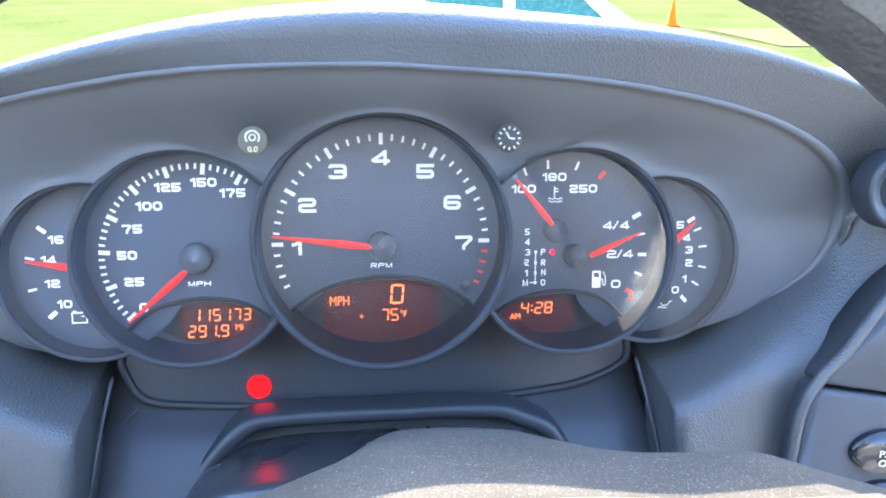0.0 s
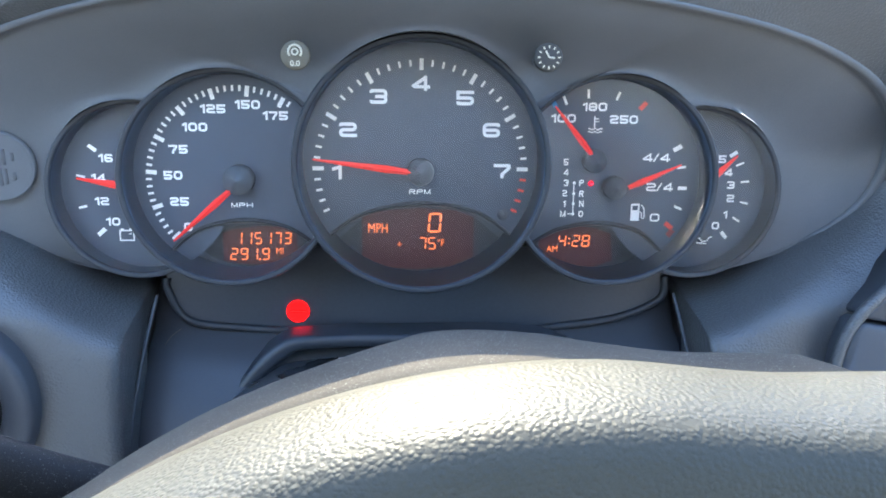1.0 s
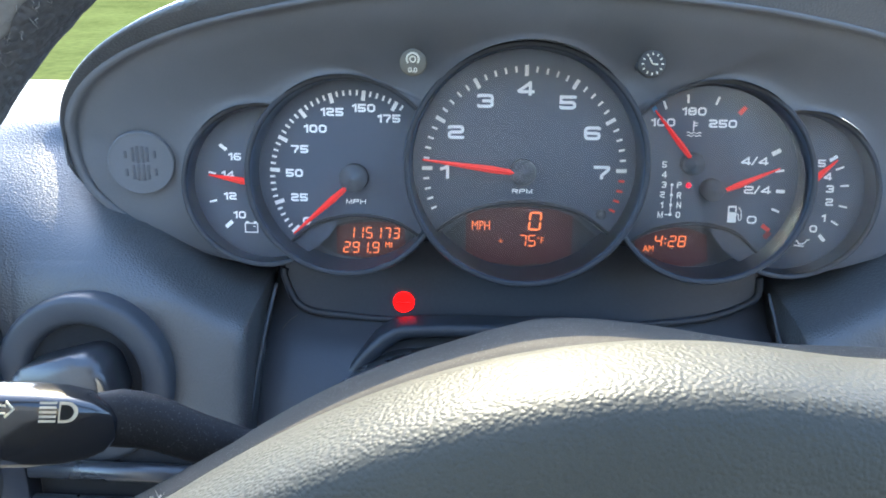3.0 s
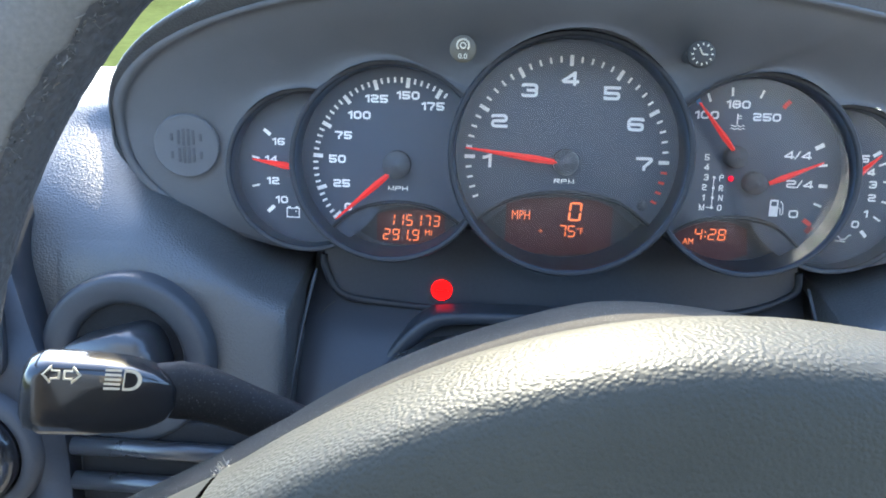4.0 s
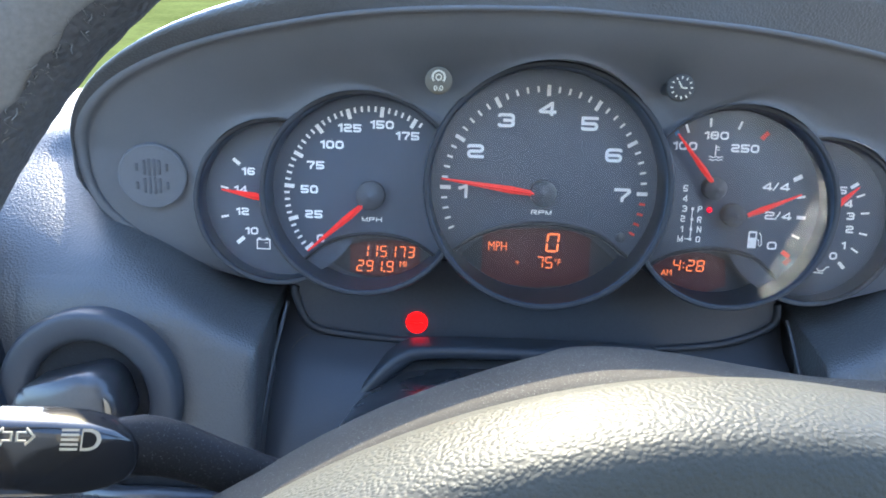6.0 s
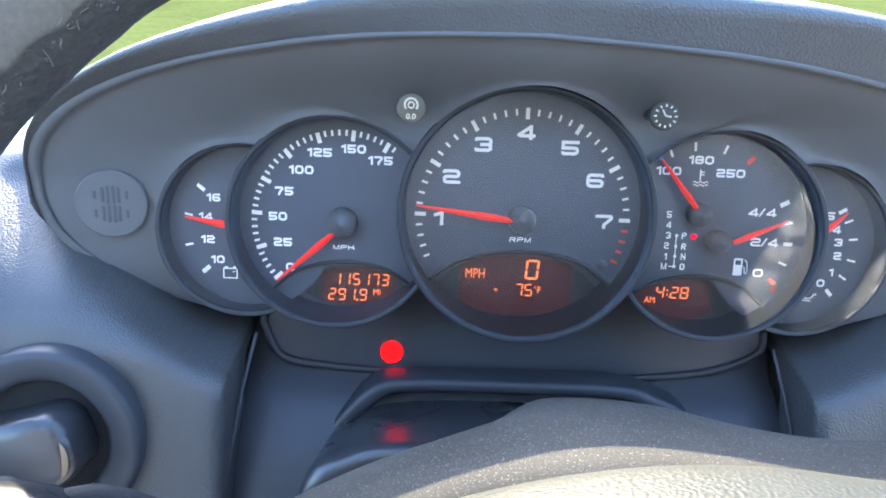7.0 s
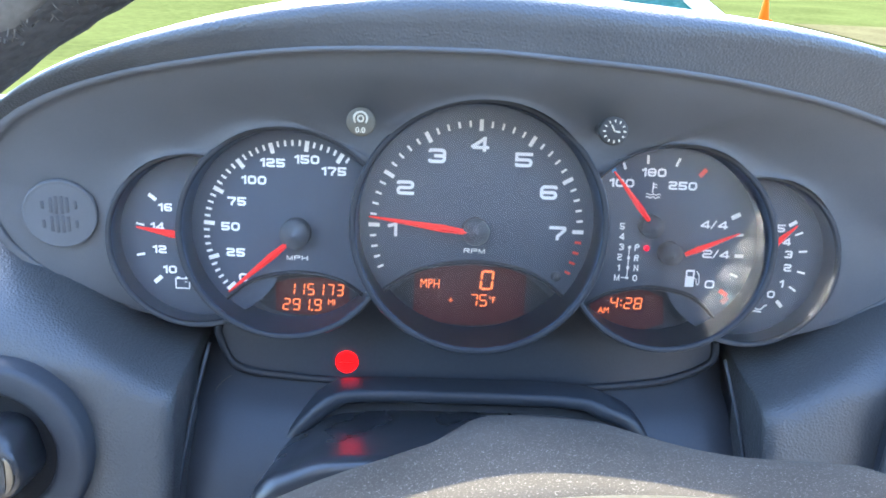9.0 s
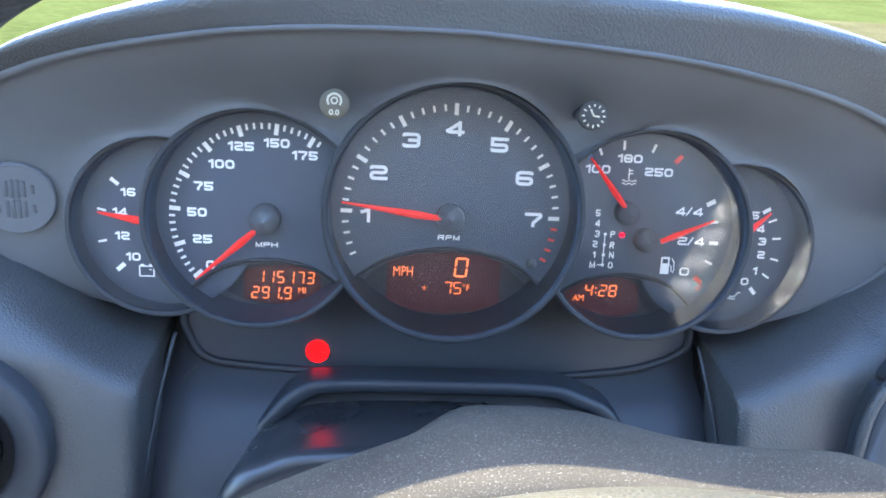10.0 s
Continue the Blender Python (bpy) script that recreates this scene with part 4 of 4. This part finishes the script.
face = Matrix.Translation(Vector((-1.585, -1.86, -0.53)) * U) @ Matrix.Rotation(math.atan2(ax.z, ax.x) * -1, 4, "Y") @ Matrix.Rotation(math.atan2(ax.y, math.hypot(ax.x, ax.z)), 4, "Z")
arrow = [(-0.024, 0), (-0.003, 0.025), (-0.003, 0.012), (0.018, 0.012), (0.018, -0.012), (-0.003, -0.012), (-0.003, -0.025)]
for k in (-1, 1):
    ob = part("arrow_symbol", tube([(x * -k, 0, z) for x, z in arrow], 0.0038, 6, close=True), LABELWHITE, stalk)
    ob.matrix_basis = face @ Matrix.Translation(Vector((-0.045 + 0.025 * k, -0.08, 0.01)) * U)
for i in range(5):
    symbol("beam_symbol", [(-0.045, -0.004), (0.0, -0.004), (0.0, 0.004), (-0.045, 0.004)], stalk, LABELWHITE, face @ Matrix.Translation(Vector((0.115, -0.078, 0.03 - 0.0145 * i)) * U))
dd = [(0.0, 0.034)] + [(0.018 + 0.034 * math.cos(radians(t)), 0.034 * math.sin(radians(t))) for t in range(90, -91, -15)] + [(0.0, -0.034)]
symbol("beam_symbol", dd, stalk, LABELWHITE, face @ Matrix.Translation(Vector((0.122, -0.078, 0.001)) * U))
symbol("beam_inside", [(x * 0.7 + 0.004, z * 0.72) for x, z in dd], stalk, GLOSS, face @ Matrix.Translation(Vector((0.122, -0.0795, 0.001)) * U))

# ---- left end of the dashboard ----
vp = thing("vent_panel", "grey-black plastic end panel with an air vent", "trim", kind="structure")
edge_l = smooth_curve([(-2.62, 0, -0.1), (-2.6, 0, -0.45), (-2.52, 0, -0.8), (-2.42, 0, -1.15), (-2.36, 0, -1.5), (-2.34, 0, -2.2)], 5)
part("plate", slab([(p.x, p.z) for p in edge_l] + [(-4.2, -2.2), (-4.2, -0.1)], -0.58, -0.3, 0.02), BEZEL, vp)
vent = thing("air_vent", "black air vent with horizontal slats", "vent", (-3.0, -0.6, -0.8))
part("frame", slab(rounded(-0.38, 0.38, -0.3, 0.3, 0.12), -0.03, 0.04, 0.015), TRIM, vent)
# no hole: a black plate stands in for the vent's unlit inside
part("opening", slab(rounded(-0.32, 0.32, -0.24, 0.24, 0.09), -0.036, 0.0), GLOSS, vent, smooth=False)
for i in range(5):
    part("slat", box(-0.3, 0.3, -0.06, -0.03, -0.2 + 0.09 * i, -0.17 + 0.09 * i, 0.008), TRIM, vent)
ms = thing("mirror_switch", "black rotary mirror switch in a round collar", "switch", (-2.8, -0.6, -1.46))
part("collar", lathe([(0.33, 0.05), (0.32, -0.04), (0.28, -0.06), (0.25, -0.05)], n=48), TRIM, ms)
part("knob", lathe([(0.24, 0.0), (0.235, -0.1), (0.2, -0.13), (0.001, -0.135)], n=40), GLOSS, ms)
part("pointer", tube([(0.05, -0.14, -0.1), (0.0, -0.14, 0.0), (-0.06, -0.14, 0.1)], 0.02, 8), CHROME, ms, "worn bright pointer")
kn = thing("knee_panel", "black lower trim panel with two ribs", "trim", kind="structure")
part("plate", box(-2.34, -1.4, -0.5, -0.3, -2.4, -1.3, 0.02), NECK, kn)
for z in (-1.42, -1.6):
    part("rib", tube([(-2.34, -0.56, z), (-1.38, -0.56, z - 0.01)], 0.045, 12), SHROUD, kn)

# ---- centre console at the right ----
con = thing("centre_console", "black plastic centre console with curved leather edged side", "console", kind="structure")
edge_r = smooth_curve([(2.6, 0, 0.0), (2.38, 0, -0.1), (2.23, 0, -0.23), (2.07, 0, -0.45), (1.948, 0, -0.58), (1.88, 0, -0.715), (1.85, 0, -0.9), (1.84, 0, -1.1), (1.84, 0, -2.2)], 5)
part("upper_plate", slab([(p.x, p.z) for p in edge_r if p.z > -0.59] + [(1.945, -0.6), (4.2, -1.0), (4.2, 0.0)], -0.55, -0.3, 0.02), TRIM, con)
part("lower_plate", slab([(1.938, -0.616)] + [(p.x, p.z) for p in edge_r if p.z < -0.63] + [(4.2, -2.2), (4.2, -1.016)], -0.56, -0.3, 0.02), TRIM, con)
part("edge_bead", tube([(p.x - 0.015, -0.53, p.z) for p in edge_r], 0.028, 10), LEATHER, con, "leather covered edge bead")
for z, words in ((-0.95, ("PSM", "OFF")), (-1.2, ())):
    sw = thing("oval_switch", "gloss black oval switch with white print" if words else "gloss black oval switch with white symbol", "switch", (2.25, -0.56, z + 0.035), group="console switches")
    part("cap", slab([(0.17 * math.cos(2 * math.pi * i / 32), 0.1 * math.sin(2 * math.pi * i / 32)) for i in range(32)], -0.04, 0.0, 0.02), GLOSS, sw)
    for i, wd in enumerate(words):
        letters("legend", wd, 0.0, -0.005 - 0.045 * i, 0.045, LABELWHITE, sw, -0.045, 1.2, 0.02)
    part("symbol", flat([(-0.02, 0.03), (0.0, 0.07), (0.022, 0.04), (0.01, 0.028)], -0.046), LABELWHITE, sw, smooth=False)
rk = thing("round_socket", "round black ringed socket in the leather dashboard", "socket", (2.29, -0.46, 0.26))
part("ring", lathe([(0.18, 0.1), (0.178, -0.02), (0.168, -0.034), (0.15, -0.032), (0.13, -0.012), (0.115, -0.008), (0.105, 0.0), (0.1, 0.1)], n=56), BEZEL, rk)
# the hole's shade is the black of this disc
part("opening", lathe([(0.102, 0.03), (0.001, 0.035)], n=40), NECK, rk, "dark disc that gives the socket's opening its shade")


# ---- steering wheel ----
WC = Vector((-0.041, -2.319, -0.555))
TW = -0.077
wheel = thing("steering_wheel", "black leather steering wheel with worn rim and dusty airbag cover", "steering wheel")
wu, wx, wn_ = Vector((0, -math.sin(TW), math.cos(TW))), Vector((1, 0, 0)), Vector((0, math.cos(TW), math.sin(TW)))
R0, R1 = 1.70, 0.15
rim = []
for i in range(161):
    a = 2 * math.pi * i / 160
    er = wx * math.cos(a) + wu * math.sin(a)
    c = WC + er * R0
    rim.append([c + er * R1 * math.cos(t) + wn_ * R1 * 1.05 * math.sin(t) for t in [2 * math.pi * j / 24 for j in range(24)]])
bm = grid(rim, close=True)
bmesh.ops.remove_doubles(bm, verts=bm.verts, dist=1e-5)
part("rim", bm, RIM, wheel, "worn dark leather rim")


def rim_at(a, t, r=R1):
    er = wx * math.cos(a) + wu * math.sin(a)
    return WC + er * (R0 + r * math.cos(t)) + wn_ * r * 1.05 * math.sin(t)


# worn darker wrap on the inside of the rim, with a ragged edge
wrap = []
for i in range(121):
    a = radians(20 + 150 * i / 120)
    rag = 0.16 * noise.noise((i * 0.35, 0, 3)) + 0.1 * noise.noise((i * 1.3, 5, 0))
    lo, hi = radians(218) - rag, radians(150)
    wrap.append([rim_at(a, lo + (hi - lo) * j / 10, R1 + 0.004 + 0.006 * noise.noise((i * 0.5, j * 0.9, 0))) for j in range(11)])
part("rim_wrap", grid(wrap), WRAP, wheel, "dark worn inner leather of the rim")
bm = bmesh.new()
for i in range(260):
    a = radians(random.uniform(112, 172))
    t = radians(random.gauss(212, 5))
    p = rim_at(a, t, R1 + 0.006)
    d = Vector((random.uniform(-1, 1), random.uniform(-1, 0.2), random.uniform(-1, 1))) * random.uniform(0.006, 0.015)
    q, e = p + d, p + d * 1.6 + Vector((random.uniform(-1, 1), random.uniform(-1, 1), random.uniform(-1, 1))) * 0.008
    ring = [[bm.verts.new(c + 0.0014 * Vector(o)) for o in ((1, 0, 0), (-0.5, 0.8, 0), (-0.5, -0.4, 0.8))] for c in (p, q, e)]
    for u, v in zip(ring, ring[1:]):
        for j in range(3):
            bm.faces.new((u[j], u[(j + 1) % 3], v[(j + 1) % 3], v[j]))
part("frayed_stitching", bm, THREAD, wheel, "frayed pale stitching", kind="stuff")


def pad_top(x):
    f = -0.274 * x * x + 0.15 * x
    if x > 0.274:
        f = 0.0205 - 0.035 * smoothstep(0.3, 0.75, x)
    if x < -1.0:
        f = -0.424 + (x + 1.0) * 0.55
    if x > 1.05:
        f = -0.0145 - (x - 1.05) * 0.3
    return f


def pad_rows(profile, xs, sink=0.0):
    out = []
    for x in xs:
        e = smoothstep(0.9, 1.35, abs(x))
        out.append([(x, y * (1 - 0.12 * e) - 0.26 * e, z + pad_top(x) - sink * smoothstep(-0.1, 0.5, x)) for y, z in profile])
    return out


xs = [-1.62 + 3.24 * i / 90 for i in range(91)]
shell_mid = [(-1.02, -0.9), (-1.08, -0.6), (-1.14, -0.48), (-1.2, -0.435), (-1.35, -0.385), (-1.5, -0.345), (-1.62, -0.318), (-1.75, -0.295), (-1.9, -0.27), (-2.02, -0.252), (-2.12, -0.243), (-2.14, -0.27)]
shell_side = [(-1.3, -0.9), (-1.36, -0.7), (-1.42, -0.55), (-1.46, -0.46), (-1.5, -0.4), (-1.58, -0.335), (-1.64, -0.315), (-1.75, -0.295), (-1.9, -0.27), (-2.02, -0.252), (-2.12, -0.243), (-2.14, -0.27)]
pad_prof = [(-2.12, -0.275), (-2.125, -0.242), (-2.15, -0.224), (-2.21, -0.212), (-2.3, -0.206), (-2.4, -0.21), (-2.47, -0.222), (-2.515, -0.245), (-2.545, -0.29), (-2.56, -0.36), (-2.57, -0.43), (-2.585, -0.52), (-2.62, -0.64), (-2.68, -0.82), (-2.76, -1.06), (-2.87, -1.6)]
shell_rows = []
for x in xs:  # the hump reaches furthest back in the middle
    k = smoothstep(-0.4, 0.0, x) * smoothstep(0.9, 0.35, x)
    shell_rows += pad_rows([(a[0] + (b[0] - a[0]) * k, a[1] + (b[1] - a[1]) * k) for a, b in zip(shell_side, shell_mid)], [x], 0.04)
part("back_shell", grid(shell_rows), DUSTY, wheel, "dusty black back shell of the hub")
part("airbag_cover", grid(pad_rows(pad_prof, [x for x in xs if -1.06 < x < 1.06])), PAD, wheel, "grained leather airbag cover")
for lo, hi in ((-1.62, -1.07), (1.07, 1.62)):
    part("spoke", grid(pad_rows([(y, z - 0.008) for y, z in pad_prof], [lo + (hi - lo) * i / 16 for i in range(17)])), SPOKE, wheel, "smooth black spoke")

bm = bmesh.new()
for i in range(40):  # fluff where the cover has torn away from the spoke
    p = Vector((random.gauss(-1.055, 0.012), random.uniform(-2.2, -2.12), 0))
    p.z = pad_top(p.x) - 0.222
    d = Vector((random.uniform(-1, 1), random.uniform(-1, 1), random.uniform(0.1, 1))) * random.uniform(0.006, 0.02)
    e = d.cross(Vector((0.3, 1, 0.2))).normalized() * 0.002
    v = [bm.verts.new(q) for q in (p - e, p + e, p + d + e * 0.6, p + d - e * 0.6)]
    bm.faces.new(v)
part("torn_lining", bm, TORN, wheel, "pale torn lining at the cover's edge", kind="stuff")


# ---- cabin shell behind the wheel and above ----
def wall(name, pts, thick, label):
    """A plain panel through four corners (metres, world axes) with thickness."""
    bm = bmesh.new()
    q = [Vector(p) for p in pts]
    nrm = (q[1] - q[0]).cross(q[3] - q[0]).normalized() * thick
    a = [bm.verts.new(p) for p in q]
    b2 = [bm.verts.new(p + nrm) for p in q]
    bm.faces.new(a)
    bm.faces.new(b2)
    for i in range(4):
        bm.faces.new((a[i], a[(i + 1) % 4], b2[(i + 1) % 4], b2[i]))
    bmesh.ops.recalc_face_normals(bm, faces=bm.faces)
    me = bpy.data.meshes.new(name)
    bm.to_mesh(me)
    bm.free()
    me.materials.append(LINING)
    return tagged(new(name, me), label, "wall", kind="structure")


XL, XR, YF, YB = -0.66, 1.0, 0.75, -1.35
wall("floor", [(XL, YF, 0.35), (XR, YF, 0.35), (XR, YB, 0.35), (XL, YB, 0.35)], -0.03, "dark cabin floor")
for x, nm, sgn in ((XL, "wall_left", 1), (XR, "wall_right", -1)):
    # unseen doors; the left sill is lower to let more side light in
    sill = 0.93 if x < 0 else 1.05
    wall(nm, [(x, YF, 0.0), (x, YB, 0.0), (x, YB, sill), (x, YF, sill)], 0.03 * -sgn, "dark door trim below the side window")
wall("wall_back", [(XL, YB, 0.0), (XR, YB, 0.0), (XR, YB, 1.0), (XL, YB, 1.0)], 0.03, "dark rear bulkhead")
wall("wall_front", [(XL, YF, 0.0), (XR, YF, 0.0), (XR, YF, 1.0), (XL, YF, 1.0)], 0.03, "dark front bulkhead")
for x, nm in ((XL, "pillar_left"), (XR, "pillar_right")):
    k = 0.12 if x < 0 else -0.12
    wall(nm, [(x, YF, 1.0), (x, YF - 0.07, 1.0), (x + k, -0.3, 1.52), (x + k, -0.22, 1.52)], 0.04, "grey windscreen pillar trim")

# unseen panel, added to bound the bright patch mirrored in the right gauges
wall("reflection_stop", [(0.655, YB + 0.02, 0.98), (XR, YB + 0.02, 0.98), (XR, YB + 0.02, 1.5), (0.9, YB + 0.02, 1.5)], 0.03, "unseen dark panel that cuts off the lens reflection")

# unseen backrest, added to block light from behind and fill the lens reflections
seat = thing("unseen_seat", "unseen grey-blue seat backrest, shaped to block and mirror light", "seat", (0, -6.0, 0))
back = smooth_curve([(-4.6, 0, -5.5), (-5.0, 0, -2.5), (-5.4, 0, -0.9), (-5.6, 0, 0.9), (-4.6, 0, 2.0), (-1.6, 0, 2.5), (-1.1, 0, 3.6), (1.1, 0, 3.6), (1.6, 0, 2.6), (3.6, 0, 2.0), (4.0, 0, 0.7), (3.2, 0, -1.0), (2.8, 0, -2.5), (2.6, 0, -5.5)], 5, close=True)
part("backrest", slab([(p.x, p.z) for p in back], 0.0, -1.0, 0.2), SEAT, seat)
# unseen reflector below the view that brightens the bowl's upper part
part("cushion", box(-2.8, 2.8, -1.2, 3.4, -6.6, -3.9, 0.3), BOUNCE_CUSHION, seat, "unseen pale cushion, added to bounce light upwards")

# ---- outside ----
def hill(x, y):
    """The lawn rises gently ahead."""
    return 0.085 * max(y - 12, 0) / (1 + max(y - 12, 0) / 90)


bm = bmesh.new()
ys = [-400, -200, -60, -20, 0, 6, 10, 12, 14, 17, 21, 26, 32, 40, 60, 100, 200, 500]
xsg = [-500, -200, -80, -40, -20, -10, -5, 0, 5, 10, 20, 40, 80, 200, 500]
vs = [[bm.verts.new((x, y, hill(x, y))) for y in ys] for x in xsg]
for i in range(len(xsg) - 1):
    for j in range(len(ys) - 1):
        bm.faces.new((vs[i][j], vs[i + 1][j], vs[i + 1][j + 1], vs[i][j + 1]))
me = bpy.data.meshes.new("ground")
bm.to_mesh(me)
bm.free()
me.materials.append(GRASS)
tagged(new("ground", me), "sunlit green grass field rising gently", "grass", kind="structure")

bm = bmesh.new()
strip_rows = [[bm.verts.new((x, y0 + 0.06 * (x - 10), hill(x, y0 + 0.06 * (x - 10)) + 0.02)) for y0 in (18.6, 19.6, 20.6, 21.6, 22.6, 23.6)] for x in (10.6, 11.5, 13, 16, 22, 40)]
for u, v in zip(strip_rows, strip_rows[1:]):
    for i in range(5):
        bm.faces.new((u[i], v[i], v[i + 1], u[i + 1]))
me = bpy.data.meshes.new("path")
bm.to_mesh(me)
bm.free()
me.materials.append(GRAVEL)
tagged(new("path", me), "pale brown worn path across the grass", "path", kind="structure")

U = 1.0  # things outside are given in metres


def upright(x, y, turn=0.0):
    """Axes that stand on the ground with their own y pointing up."""
    return pose(x, y, hill(x, y), 90, 0, turn)


cone = thing("traffic_cone", "small orange traffic cone standing on the grass", "cone", base=upright(10.1, 24.4))
part("body", lathe([(0.15, 0.03), (0.04, 0.78), (0.03, 0.8), (0.001, 0.8)], n=24), ORANGE, cone)
part("base", box(-0.19, 0.19, 0.0, 0.035, -0.19, 0.19), ORANGE, cone)

# an unseen wall of pale panels, added only to be mirrored in the gauge lenses
mirror_grid = thing("building", "unseen grid of pale panels, added for the lens reflections", "building", base=pose(9.0, -14.0, 0))
part("wall", box(-6.0, 3.0, -4.0, 0.0, 0.0, 5.0), RENDERED, mirror_grid)
first = part("window", box(-0.13, 0.13, 0.0, 0.04, -0.19, 0.19), PANE, mirror_grid)
first.matrix_basis = pose(-5.7, 0, 0.4)
for i in range(1, 198):
    again(first, pose(-5.7 + 0.33 * (i % 22), 0, 0.4 + 0.47 * (i // 22)))

# a parked car, side on
car = thing("parked_car", "silver saloon car parked side on across the grass", "car", base=pose(1.67, 8.4, 0, 0, 0, 0))
TALL = 1.05
low = smooth_curve([(-2.2, 0, 0.35), (-2.25, 0, 0.6), (-2.1, 0, 0.82), (-1.5, 0, 0.9), (0, 0, 0.92), (1.3, 0, 0.9), (2.1, 0, 0.78), (2.25, 0, 0.55), (2.2, 0, 0.3), (0, 0, 0.22)], 5, close=True)
part("body", slab([(p.x, p.z * TALL) for p in low], -0.85, 0.85, 0.05), CARPAINT, car)
part("roof", slab([(x, z * TALL) for x, z in [(-0.95, 1.36), (-0.3, 1.44), (0.35, 1.43), (0.75, 1.33), (0.7, 1.3), (0.3, 1.38), (-0.3, 1.39), (-0.88, 1.31)]], -0.66, 0.66, 0.01), CARPAINT, car)
for y0, y1 in ((-0.76, -0.7), (0.7, 0.76)):
    for q in ([(-1.5, 0.88), (-1.3, 0.88), (-0.82, 1.33), (-0.95, 1.36)], [(1.12, 0.88), (1.5, 0.88), (0.76, 1.34), (0.62, 1.32)], [(-0.12, 0.88), (-0.02, 0.88), (-0.04, 1.4), (-0.14, 1.4)]):
        part("pillar", slab([(x, z * TALL) for x, z in q], y0, y1, 0.008), CARPAINT, car)
for q in ([(-1.28, 0.9), (-0.13, 0.9), (-0.15, 1.37), (-0.3, 1.38), (-0.8, 1.32)], [(-0.01, 0.9), (1.11, 0.9), (0.6, 1.32), (0.3, 1.37), (-0.03, 1.38)]):
    part("side_window", slab([(x, z * TALL) for x, z in q], -0.735, -0.725), CARGLASS, car, smooth=False)
for x in (-1.4, 1.35):
    for y in (-0.78, 0.78):
        wh = part("wheel", lathe([(0.001, -0.1), (0.2, -0.1), (0.2, -0.07), (0.31, -0.09), (0.33, -0.05), (0.33, 0.05), (0.31, 0.09), (0.001, 0.09)], n=32), TYRE, car)
        wh.matrix_basis = pose(x, y, 0.33)
U = 0.1
